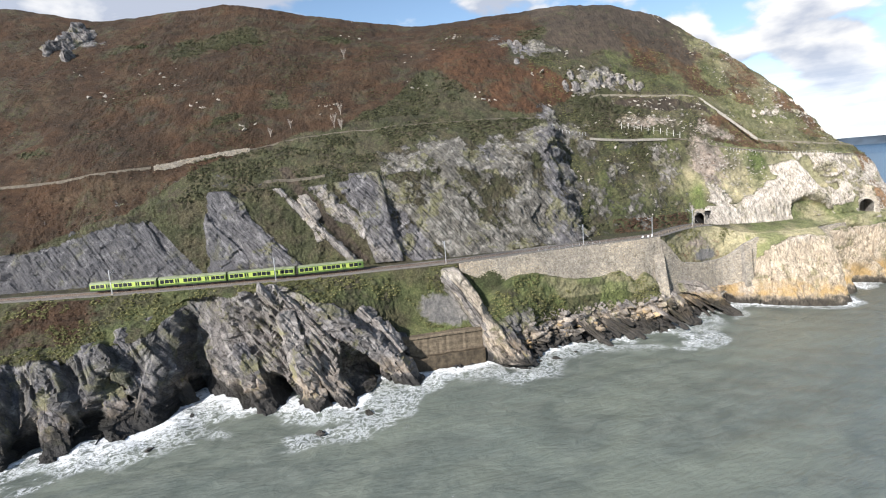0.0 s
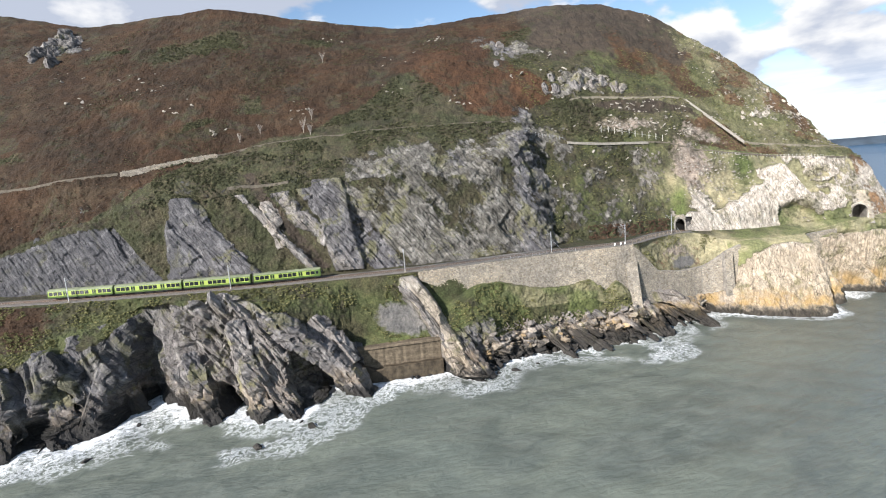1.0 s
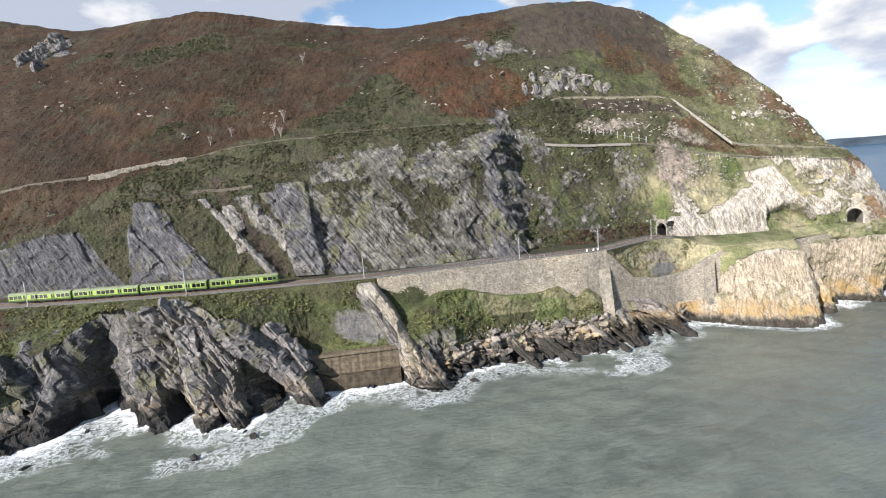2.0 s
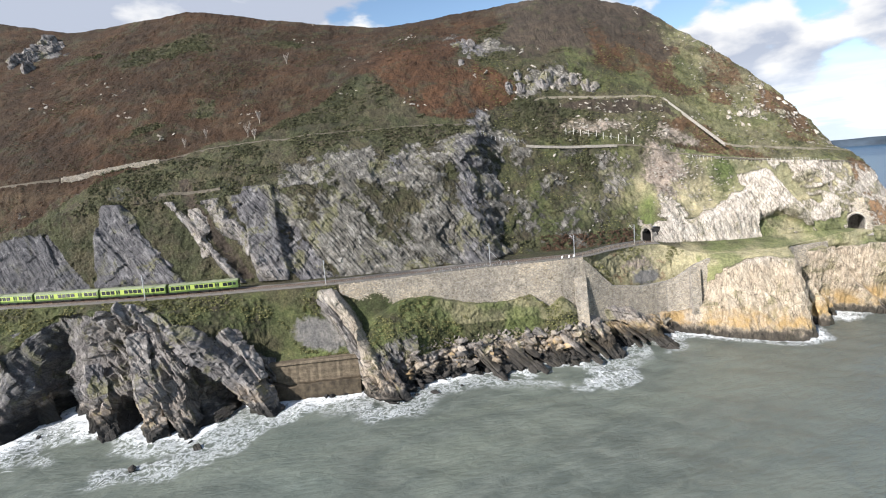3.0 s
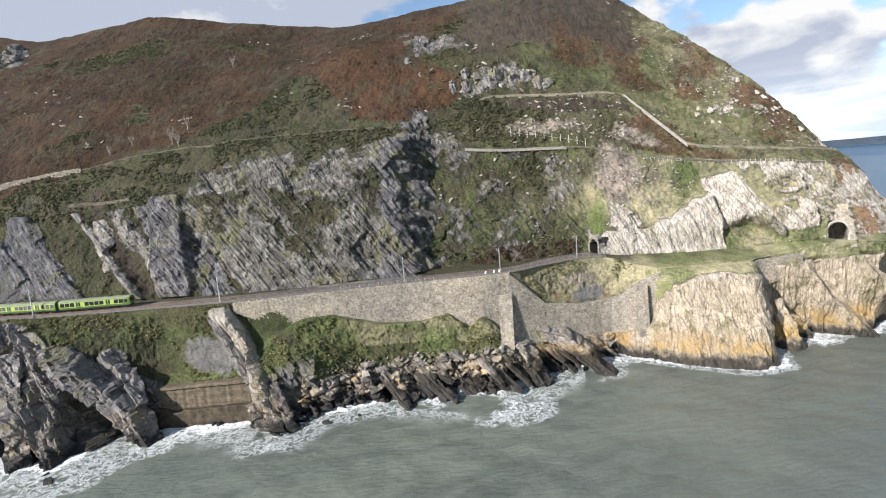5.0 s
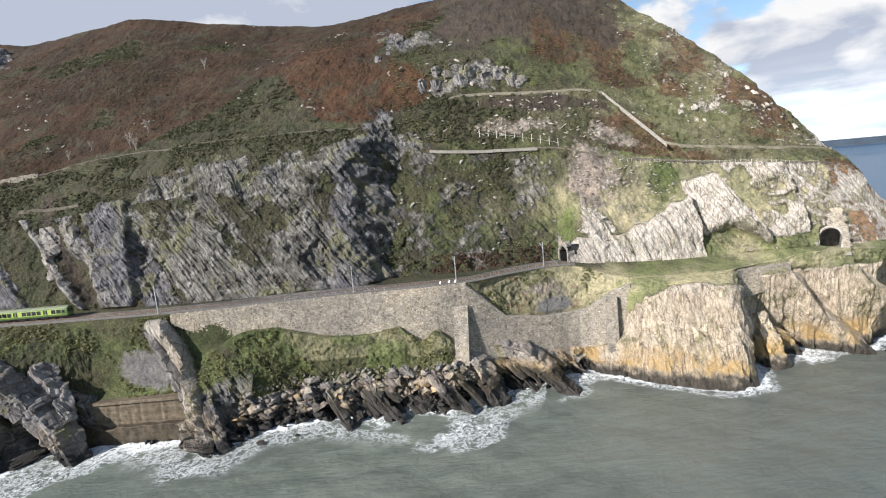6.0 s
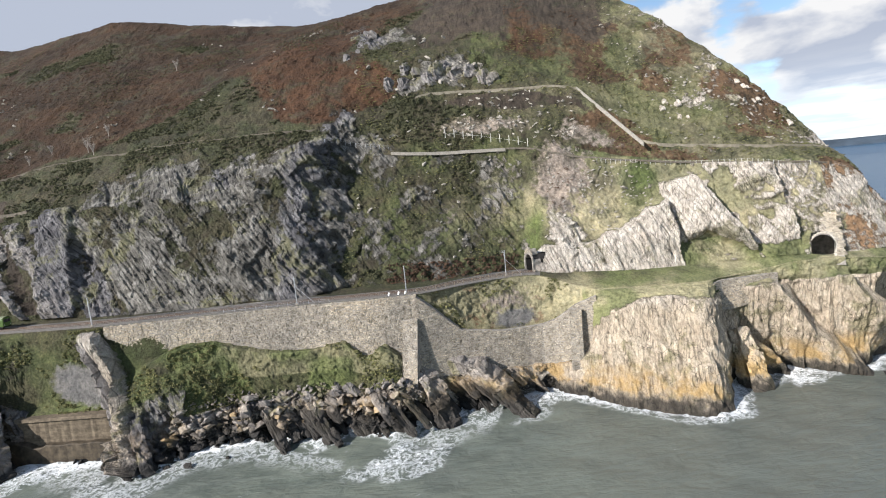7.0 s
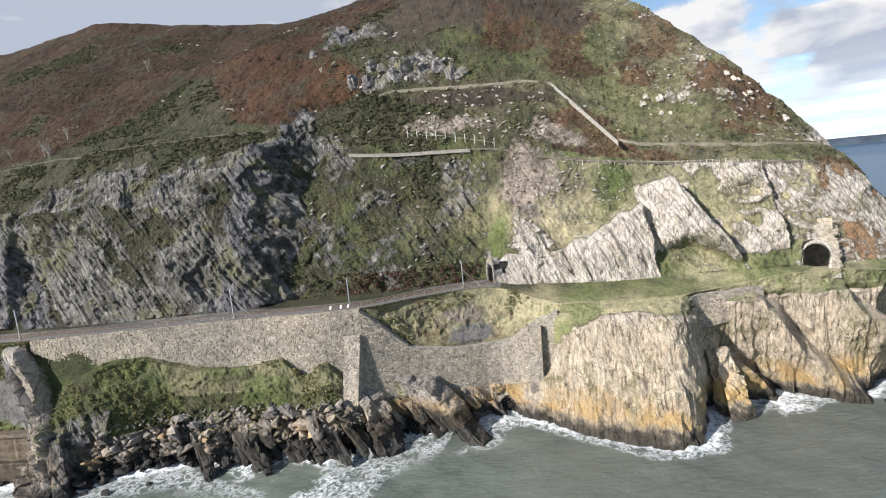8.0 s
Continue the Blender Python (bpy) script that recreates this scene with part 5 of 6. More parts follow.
def carriage(lead):
    """One car: local x along the track, its floor 1.05 over the rail."""
    car = thing("railcar", Matrix(), "green railcar with lime-yellow window surrounds on the cliff railway", "train carriage", "coupled railcars of one train")
    prof = [(-1.40, 0.95), (-1.46, 1.30), (-1.46, 2.75), (-1.30, 3.25), (-0.95, 3.58), (-0.45, 3.74), (0.45, 3.74), (0.95, 3.58), (1.30, 3.25), (1.46, 2.75), (1.46, 1.30), (1.40, 0.95)]
    L = CAR / 2

    def shell(name, sect, material, ends):
        bm = bmesh.new()
        stations = [(-L, 1.0), (-L + 0.1, 1.0), (L - 0.1, 1.0), (L, 1.0)]
        if lead and ends:
            stations = [(-L, 1.0), (L - 1.2, 1.0), (L - 0.5, 0.985), (L, 0.94)]
        rings = [[bm.verts.new((x, y * s, 0.95 + (z - 0.95) * s)) for y, z in sect] for x, s in stations]
        for a, b in zip(rings, rings[1:]):
            for j in range(len(sect) - 1):
                bm.faces.new((a[j], b[j], b[j + 1], a[j + 1]))
        if ends:
            bm.faces.new(rings[0])
            bm.faces.new(rings[-1][::-1])
        return part(name, bm, material, car)

    shell("body", prof, GREEN, True)
    shell("roof", [(y * 1.012, z + 0.012) for y, z in prof[3:9]], ROOFING, False)
    doors = (-4.9, 4.9 if not lead else 4.4)
    for side in (-1, 1):
        bm = bmesh.new()
        ends = (-L + 0.35, L - 0.35 if not lead else L - 2.0)
        box(bm, (ends[1] - ends[0], 0.05, 1.55), pose((ends[0] + ends[1]) / 2, side * 1.475, 2.25), 0.02)
        band = part("window_surround", bm, LIME, car, "lime-yellow window surround")
        x = ends[0] + 0.95
        while x < ends[1] - 0.6:
            if min(abs(x - d) for d in doors) > 1.25:
                bm = bmesh.new()
                box(bm, (1.34, 0.05, 1.20), pose(x, side * 1.50, 2.30), 0.02)
                part("window", bm, GLASS, band, "dark glass pane")
            x += 1.52
        for x in doors:
            for half in (-0.36, 0.36):
                bm = bmesh.new()
                box(bm, (0.68, 0.05, 2.05), pose(x + half, side * 1.485, 2.05), 0.03)
                leaf = part("door", bm, GREEN, car)
                bm = bmesh.new()
                box(bm, (0.46, 0.04, 0.95), pose(x + half, side * 1.51, 2.35), 0.02)
                part("window", bm, GLASS, leaf, "dark glass pane")
    bm = bmesh.new()
    box(bm, (CAR - 0.6, 2.6, 0.35), pose(0, 0, 0.82), 0.05)
    part("underframe", bm, UNDER, car)
    for x in (-3.4, 0.4, 3.6):
        bm = bmesh.new()
        box(bm, (2.2, 2.3, 0.5), pose(x, 0, 0.52), 0.05)
        part("equipment_box", bm, UNDER, car)
    for x in (-7.4, 7.4):
        bm = bmesh.new()
        box(bm, (3.1, 2.0, 0.3), pose(x, 0, 0.55), 0.05)
        bogie = part("bogie", bm, UNDER, car)
        for ax in (-1.15, 1.15):
            for side in (-0.8, 0.8):
                bm = bmesh.new()
                rod(bm, (x + ax, side - 0.06, 0.44), (x + ax, side + 0.06, 0.44), 0.44, None, 14)
                part("wheel", bm, RUST, bogie)
    for x in (-6.2, -1.5, 3.2, 7.2):
        bm = bmesh.new()
        box(bm, (1.5, 1.3, 0.16), pose(x, 0, 3.78), 0.04)
        part("roof_vent", bm, ROOFING, car)
    bm = bmesh.new()
    box(bm, (0.5, 1.9, 2.3), pose(-L - 0.2, 0, 2.1), 0.05)
    part("gangway", bm, UNDER, car)
    if lead:
        bm = bmesh.new()
        box(bm, (0.06, 2.1, 0.95), pose(L - 0.005, 0, 2.55), 0.03)
        part("windscreen", bm, GLASS, car, "dark glass windscreen")
        for side in (-1, 1):
            bm = bmesh.new()
            box(bm, (0.85, 0.05, 0.9), pose(L - 1.15, side * 1.475, 2.3), 0.03)
            part("cab_window", bm, GLASS, car, "dark glass pane")
            bm = bmesh.new()
            rod(bm, (L - 0.06, side * 0.95, 1.35), (L + 0.03, side * 0.95, 1.35), 0.14, None, 10)
            part("headlight", bm, WHITE, car)
    return car


NOSE_X = -22.8
front = carriage(True)
front.matrix_world = track_pose(NOSE_X - CAR / 2 * 0.985, 34.84)
second = carriage(False)
second.matrix_world = track_pose(NOSE_X - CAR * 1.5 - 0.6, 34.84)
for k in (2.5, 3.5):
    copy_thing(second, track_pose(NOSE_X - CAR * k - 0.6 * (k - 0.5), 34.84))


def mast(x, stay=True):
    """A trackside steel mast with its bracket and stay."""
    y = track_y(x) - 3.4
    m = track_pose(x, 34.3)
    m.translation = Vector((x, y, 34.3))
    t = thing("railway_mast", m, "slim grey steel mast beside the railway track", "mast", "masts along the railway")
    bm = bmesh.new()
    box(bm, (0.7, 0.7, 0.5), pose(0, 0, 0.2), 0.05)
    part("footing", bm, CONCRETE, t, "pale concrete footing")
    bm = bmesh.new()
    box(bm, (0.24, 0.26, 8.2), pose(0, 0, 4.3), 0.03)
    part("post", bm, STEEL, t)
    bm = bmesh.new()
    rod(bm, (0, 0, 7.4), (0, 2.9, 7.9), 0.06)
    rod(bm, (0, 0, 6.3), (0, 2.9, 7.9), 0.05)
    part("bracket", bm, STEEL, t)
    bm = bmesh.new()
    rod(bm, (0, 2.1, 7.45), (0, 3.6, 6.9), 0.05)
    part("registration_arm", bm, STEEL, t)
    if stay:
        bm = bmesh.new()
        rod(bm, (0, 0, 5.6), (5.2, -0.3, 0.0), 0.05)
        part("stay", bm, STEEL, t)
    return t


for mx, st in ((-158, False), (-105, False), (-51.5, False), (6.4, False), (61.5, True), (92.5, False), (119.5, True)):
    mast(mx, stay=st)


def fence(name, label, spots, high, material, group, gauge=0.05, rails=(0.95, 0.5)):
    """Posts at the spots with rails between them."""
    t = thing(name, Matrix.Translation(spots[0]), label, "fence")
    base = Vector(spots[0])
    for p in spots:
        bm = bmesh.new()
        q = Vector(p) - base
        rod(bm, q - Vector((0, 0, 0.3)), q + Vector((0, 0, high)), gauge, None, 6)
        part("post", bm, material, t)
    for a, b in zip(spots, spots[1:]):
        for r in rails:
            bm = bmesh.new()
            rod(bm, Vector(a) - base + Vector((0, 0, high * r)), Vector(b) - base + Vector((0, 0, high * r)), gauge * 0.3, None, 5)
            part("rail", bm, material, t)
    return t


WOOD = plain("weathered_timber", (0.27, 0.215, 0.15), 0.9, 0, 3.0, 0.3)
ALLOY = plain("pale_fence_post", (0.46, 0.45, 0.41), 0.7, 0, 2.0, 0.15)
fence("trackside_fence", "brown timber and wire fence beside the curving railway", [(x, ey(x) + 0.5, 34.3) for x in np.linspace(95.5, 124, 13)], 1.5, WOOD, "", 0.07, (0.97, 0.75, 0.5, 0.25))
fence("trackside_fence", "low steel fence at the edge of the railway ledge", [(x, ey(x) + 0.3, 34.3) for x in np.linspace(42, 71, 11)], 1.1, STEEL, "", 0.05, (0.95, 0.5))


def marker(x):
    y = ey(x) + 1.0
    t = thing("marker_post", pose(x, y, 34.35, 0, 18, 12), "leaning white concrete marker post beside the track", "marker post", "white posts at the wall's corner")
    bm = bmesh.new()
    box(bm, (0.45, 0.45, 1.15), pose(0, 0, 0.55), 0.06)
    part("post", bm, WHITE, t)
    bm = bmesh.new()
    box(bm, (0.6, 0.6, 0.25), pose(0, 0, 0.1), 0.04)
    part("base", bm, UNDER, t)


for mx in (87.5, 90.2, 92.0):
    marker(mx)


def signal_post():
    t = thing("signal_box", pose(-91, track_y(-91) + 2.6, 34.4), "small white trackside cabinet on a post", "signal cabinet")
    bm = bmesh.new()
    rod(bm, (0, 0, 0), (0, 0, 1.0), 0.08)
    part("post", bm, STEEL, t)
    bm = bmesh.new()
    box(bm, (0.9, 0.7, 1.1), pose(0, 0, 1.4), 0.06)
    part("cabinet", bm, WHITE, t)


signal_post()

# ---- the cliff walk ----


def ribbon(name, label, spots, wide, thick, material, category, kind="structure"):
    """A band of made ground along the spots."""
    verts, faces = [], []
    pts = [Vector(p) for p in spots]
    for i, p in enumerate(pts):
        d = (pts[min(i + 1, len(pts) - 1)] - pts[max(i - 1, 0)]).normalized()
        n = Vector((-d.y, d.x, 0)).normalized() * wide / 2
        verts += [p - n - Vector((0, 0, thick)), p - n + Vector((0, 0, 0.12)), p + n + Vector((0, 0, 0.18)), p + n - Vector((0, 0, thick))]
    for i in range(len(pts) - 1):
        k = 4 * i
        faces += [(k + j, k + 4 + j, k + 5 + j, k + 1 + j) for j in range(3)]
    faces += [(0, 1, 2, 3), tuple(4 * len(pts) - 4 + j for j in (3, 2, 1, 0))]
    ob = new(name, mesh_of(name, verts, faces, material))
    return tagged(ob, label, category, kind=kind)


PATHWAY = plain("trodden_earth", (0.115, 0.10, 0.078), 0.95, 0, 1.0, 0.35, 0.5)
TRODDEN = plain("dry_path", (0.185, 0.165, 0.125), 0.95, 0, 0.5, 0.4, 0.4)
PALE_EARTH = plain("pale_gravel", (0.25, 0.23, 0.195), 0.95, 0, 1.2, 0.25, 0.4)


def smooth_line(x0, x1, v, every=3.0, lift=0.12):
    xs = np.arange(x0, x1, every * 0.6)
    p = np.array([on_ground(x, v) for x in xs])
    for _ in range(3):
        p[1:-1] = (p[:-2] + 2 * p[1:-1] + p[2:]) / 4
    p[:, 2] += lift
    return [tuple(q) for q in p]


ribbon("path", "trodden earth path across the bracken slope", smooth_line(-300, -104, 6.0), 1.2, 1.0, PATHWAY, "path")
ribbon("path", "trodden earth path across the bracken slope", smooth_line(-104, 56, 6.0, 3.0, -0.05), 1.0, 1.0, PATHWAY, "path")
ribbon("path", "trodden earth path above the gully", smooth_line(86, 146, 6.0, 3.0, -0.05), 1.4, 1.0, TRODDEN, "path")
ribbon("path", "trodden earth path round the headland", smooth_line(166, 226, 6.0, 3.0, -0.05), 1.5, 1.0, TRODDEN, "path")
terrace = smooth_line(80, 120, 5.02, 3.0, 0.3)
ribbon("terrace_path", "level terrace path with a pale stone edge", terrace, 2.4, 1.0, PALE_EARTH, "path")
ribbon("lower_path", "narrow level path along the cliff brow", smooth_line(120, 222, 5.03, 3.0, 0.0), 1.1, 0.5, PATHWAY, "path")
ribbon("brow_path", "narrow path along the top of the crag", smooth_line(-60, -36, 5.15, 2.0, 0.3), 1.6, 1.0, PATHWAY, "path")
a, b = on_ground(145.5, 6.0) + Vector((0, 0, 0.3)), Vector((165.5, 248.0, 72.2))
ramp_spots = []
for i in range(13):
    p = a.lerp(b, i / 12)
    ramp_spots.append(tuple(p))
ribbon("ramp_wall", "straight pale stone wall running down the slope", ramp_spots, 0.42, 1.3, PALE_EARTH, "wall")

posts = []
for i in range(10):
    x = 98.5 + 29.0 * i / 9
    g = on_ground(x, 5.25 - 0.2 * i / 9)
    posts.append((g.x, g.y, g.z))
fence("catch_fence", "rockfall fence of tall pale posts above the terrace path", posts, 2.9, ALLOY, "", 0.12, (0.45,))
spots = [tuple(p) for p in smooth_line(150, 214, 4.97, 2.6, 0.0)]
fence("path_fence", "row of short pale timber fence posts along the path", spots, 1.2, ALLOY, "", 0.07, (0.9,))
spots = [tuple(p) for p in smooth_line(60, 80, 5.1, 2.4, 0.0)]
fence("path_fence", "thin railing over the dark crag", spots, 1.5, STEEL, "", 0.06, (0.95, 0.5))

wall_spots = smooth_line(-104, -69, 5.97, 3.0, 0.0)
masonry("field_wall", "pale dry-stone wall beside the cliff path", [(p[0], p[1] - 1.1, p[2] + 0.8, p[1] - 1.4, p[2] - 1.4) for p in wall_spots], 0.6, 0.5, 31)

# ---- rocks ----


def rock_slab(name, spine, widths, thick, label, category="rock", seed=1, material=None, group="", lit=0.0, rough=0.8):
    """A bedded rib of rock lofted along a spine, its section a worn oblong."""
    pts = np.array(spine, float)
    run = np.concatenate([[0], np.cumsum(np.linalg.norm(np.diff(pts, axis=0), axis=1))])
    n, m = max(14, int(run[-1] / 0.5)), 40
    s = np.linspace(0, run[-1], n)
    c = np.stack([np.interp(s, run, pts[:, i]) for i in range(3)], 1)
    w = np.interp(s, run, widths)
    d = np.gradient(c, axis=0)
    d /= np.linalg.norm(d, axis=1, keepdims=True)
    side = np.cross(d, np.array([0.0, 0.0, 1.0]))
    side /= np.linalg.norm(side, axis=1, keepdims=True)
    up = np.cross(side, d)
    a = np.linspace(0, 2 * math.pi, m, endpoint=False)
    ca, sa = np.cos(a), np.sin(a)
    k = np.maximum(np.abs(ca), np.abs(sa))
    oy, oz = ca / k, sa / k
    end = np.minimum(1, 0.78 + np.minimum(s, run[-1] - s) / 4)
    P = (c[:, None] + side[:, None] * (oy[None, :, None] * (w * end / 2)[:, None, None]) + up[:, None] * (oz[None, :, None] * (thick * end / 2)[:, None, None]))
    Q = P.reshape(-1, 3)
    out = (P - c[:, None]).reshape(-1, 3)
    out /= np.linalg.norm(out, axis=1, keepdims=True) + 1e-9
    q = Q @ np.array([0.78, 0.2, 0.6]) + 3 * fbm(Q, 0.15, 2, seed)
    layer = np.floor((np.tile(oz, n) * 0.5 + 0.5) * thick / 0.55).astype(int)
    ledge = np.random.default_rng(seed).uniform(-0.4, 0.4, 60)[np.clip(layer, 0, 59)]
    along = np.floor(np.repeat(s, m) / 2.3 + 0.4 * layer).astype(int)
    chip = np.random.default_rng(seed + 1).uniform(-0.3, 0.3, 400)[(along * 7 + layer) % 400]
    rel = ledge + chip + ((q / 1.9) % 1 - 0.5) * 0.6 + (fbm(Q, 0.2, 3, seed + 5) - 0.5) * 2.0 + (fbm(Q, 1.3, 2, seed + 9) - 0.5) * 0.6 + (0.7 - np.abs(2 * fbm(Q, 0.4, 2, seed + 3) - 1)) * 0.6
    facet = np.floor(Q @ np.array([0.62, 0.25, -0.74]) / 2.6 + 1.5 * fbm(Q, 0.2, 2, seed + 7)).astype(np.int64)
    rel = rel + (hash3(facet, layer.astype(np.int64), np.full(len(facet), seed, np.int64)) - 0.5) * 1.7
    Q = Q + out * (rel * rough * min(1.0, thick / 3))[:, None]
    idx = np.arange(n * m).reshape(n, m)
    nxt = np.roll(idx, -1, axis=1)
    quads = np.stack([idx[:-1], nxt[:-1], nxt[1:], idx[1:]], -1).reshape(-1, 4)
    faces = [tuple(f) for f in quads] + [tuple(idx[0]), tuple(idx[-1][::-1])]
    me = mesh_of(name, Q, faces, material or ROCK)
    x = Q[:, 0]
    # sunny grows eastward from lit: warm rock plus sunlight as colour
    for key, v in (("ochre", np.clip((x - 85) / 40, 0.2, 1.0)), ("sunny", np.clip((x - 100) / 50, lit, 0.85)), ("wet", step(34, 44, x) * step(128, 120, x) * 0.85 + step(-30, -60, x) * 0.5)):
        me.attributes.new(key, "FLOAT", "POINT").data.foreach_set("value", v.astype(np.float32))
    return tagged(new(name, me), label, category, group)


G1 = "bedded rock ribs along the shore"
rock_slab("rock_rib", [(25, 170, 11), (29, 166.5, 4.5), (33, 163.5, -2)], [2.0, 2.4, 2], 3.0, "dark upright rock rib beside the boulders", seed=3, group=G1)
rock_slab("rock_rib", [(4.2, 179.2, 33.0), (12.6, 176.6, 22.5), (20.6, 172.6, 11.5), (27.4, 164.3, -2)], [5.4, 7.4, 7.0, 4.2], 2.0, "pale tilted rock rib running from the track to the surf", seed=13, group=G1, lit=0.16, rough=1.3)
rock_slab("rock_rib", [(-38, 160, 26), (-29, 158, 21), (-20, 159.5, 14), (-12, 159, 5), (-7, 157.5, -2)], [6, 6.5, 6, 5, 4], 5.5, "pale bedded rock rib arching over a sea cave", seed=4, group=G1, lit=0.10)
rock_slab("rock_rib", [(-24, 166, 24), (-17, 164, 17), (-11, 161, 9)], [4, 4, 3], 4.0, "broken pale rock rib above the concrete wall", seed=5, group=G1, lit=0.10)
rock_slab("rock_rib", [(-46, 157, 27), (-42, 151, 15), (-36, 145, 2), (-33, 142.5, -3)], [4, 4.5, 4.5, 4], 4.0, "grey tilted rock rib at the foot of the headland", seed=6, group=G1, lit=0.10)
rock_slab("rock_rib", [(-61, 156, 18), (-56, 150, 8), (-50, 145, -2)], [4, 4, 4], 3.6, "dark wet rock rib at the foot of the headland", seed=7, group=G1)
rock_slab("rock_rib", [(-105, 154, 22), (-96, 146, 10), (-87.5, 138, -2)], [4.5, 5, 4.5], 4.0, "grey rock rib between two sea caves", seed=8, group=G1)
rock_slab("rock_rib", [(-98, 158.5, 25), (-91, 153, 13), (-84, 147, -2)], [4.2, 4.6, 4.2], 3.6, "dark rock rib in the shade of a narrow cove", seed=11, group=G1, rough=0.8)
rock_slab("rock_rib", [(-91, 163.5, 27), (-85, 160, 14), (-78, 156, -2)], [3.2, 3.8, 3.6], 3.0, "dark rock rib in the shade of a narrow cove", seed=12, group=G1, rough=0.8)
rock_slab("rock_rib", [(-115, 149, 18), (-108, 139.5, 9), (-101, 129, -2)], [4.5, 5, 4.5], 4.0, "grey rock rib between two sea caves", seed=9, group=G1)
rock_slab("rock_rib", [(-128, 144, 18), (-120, 134, 8), (-113.5, 124.5, -2)], [4.5, 5, 4.5], 4.0, "grey rock rib running into the surf", seed=10, group=G1)
G2 = "dark slabs below the wall"
shelf = random.Random(14)
for x0, x1, every, reach in ((54, 72, 1.9, 1.0), (76, 88, 1.7, 1.0), (93, 101, 1.6, 0.85), (107, 121, 2.3, 0.8)):
    x = x0
    while x < x1:
        base = on_ground(x, 0.85)
        z = min(base.z, 10.0) + shelf.uniform(-3.5, 0.6)
        l = 15 * reach * shelf.uniform(0.4, 1.1)
        way = Vector((0.69 + shelf.uniform(-0.14, 0.14), -0.38 + shelf.uniform(-0.2, 0.14), -0.58 + shelf.uniform(-0.12, 0.16))).normalized() * l
        top = Vector((x, base.y - 0.4, z))
        wd = shelf.uniform(1.0, 3.0)
        rock_slab("rock_slab", [tuple(top - way * 0.08), tuple(top + way * 0.5 + Vector((0, 0, shelf.uniform(-0.3, 0.4)))), tuple(top + way)], [wd, wd * shelf.uniform(0.85, 1.15), wd * 0.6], shelf.uniform(0.6, 1.5),
                  "dark tilted slab of bedded rock sloping into the surf", seed=20 + int(x * 3), group=G2, rough=1.3, lit=0.3)
        x += every * shelf.uniform(0.4, 1.1)
rock_slab("rock_slab", [(103, 206.5, 13), (113, 204.2, 11), (121, 201.5, 4), (127, 200, -2)], [5.5, 6, 5, 4], 3.6, "ochre and black bedded slab below the low sea wall", seed=61, group=G2, rough=0.7, lit=0.3)
rock_slab("rock_slab", [(95, 200, 11), (100, 196.5, 7.5), (106, 192, -2)], [4.5, 4.5, 4], 3.0, "ochre and black bedded slab beside the buttress", seed=62, group=G2, rough=1.1, lit=0.3)
rock_slab("rock_pillar", [(185.5, 225, 15), (187, 221.5, 8), (188.5, 218, -2)], [3.6, 4.8, 5.5], 5.0, "ochre rock pillar standing in the inlet", seed=41)
G3 = "pale crags on the hill"
crag_rnd = random.Random(3)
for cx, cv, n, spread, size, name, label in ((95, 6.52, 17, 17, 5.0, "crag", "pale weathered crag among bracken and heather"), (-186, 7.58, 14, 7.5, 7.5, "tor", "upright pale rock tor on the hilltop"),
                                             (60, 7.2, 6, 9.0, 3.6, "crag", "low pale rock outcrop near the hilltop"), (178, 6.5, 7, 9.0, 1.5, "crag", "low pale rock outcrop on the slope"), (206, 7.3, 7, 8.0, 1.4, "crag", "bright bedded outcrop on the skyline")):
    for i in range(n):
        x = cx + crag_rnd.gauss(0, spread * 0.6)
        p = on_ground(x, cv + crag_rnd.gauss(0, 0.11))
        h = size * crag_rnd.uniform(0.6, 1.2)
        lean_x = crag_rnd.uniform(0.1, 0.5)
        rock_slab(name, [(p.x - lean_x * h * 0.5, p.y + 0.6, p.z + h * 0.52), (p.x, p.y, p.z), (p.x + lean_x * h * 0.5, p.y - 0.8, p.z - h * 0.6)], [h * 0.55, h * 0.8, h * 0.9], h * 0.5, label, seed=100 + i, group=G3, lit=0.12, rough=0.9)
rock_slab("crag", [(-46, 196.5, 61), (-42, 192.5, 54), (-37, 189.5, 45)], [4, 4, 3], 3.0, "white rock rib in the green gully", seed=55, group=G3, lit=0.3)


def boulder_mesh(seed):
    """An angular block with worn corners."""
    rnd = random.Random(seed)
    bm = bmesh.new()
    for _ in range(16):
        v = Vector((rnd.uniform(-1, 1), rnd.uniform(-0.8, 0.8), rnd.uniform(-0.65, 0.65)))
        k = max(abs(v.x), abs(v.y) / 0.8, abs(v.z) / 0.65)
        v = v / max(k, 0.01) * rnd.uniform(0.42, 0.55)
        bm.verts.new(v)
    hull = bmesh.ops.convex_hull(bm, input=bm.verts)
    bmesh.ops.delete(bm, geom=list({e for e in hull["geom_unused"] + hull["geom_interior"] if isinstance(e, bmesh.types.BMVert)}), context="VERTS")
    me = bpy.data.meshes.new("boulder")
    bm.to_mesh(me)
    bm.free()
    me.materials.append(ROCK)
    me.attributes.new("sunny", "FLOAT", "POINT").data.foreach_set("value", [rnd.uniform(0.05, 0.5)] * len(me.vertices))
    me.attributes.new("wet", "FLOAT", "POINT").data.foreach_set("value", [0.35] * len(me.vertices))
    me.attributes.new("ochre", "FLOAT", "POINT").data.foreach_set("value", [rnd.choice((0.1, 0.3, 0.75))] * len(me.vertices))
    return me


ROCK_PALE = plain("pale_boulder", (0.30, 0.275, 0.235), 0.92, 0, 1.2, 0.4, 0.5)
BLOCKS = [boulder_mesh(i) for i in range(12)]
rnd = random.Random(77)


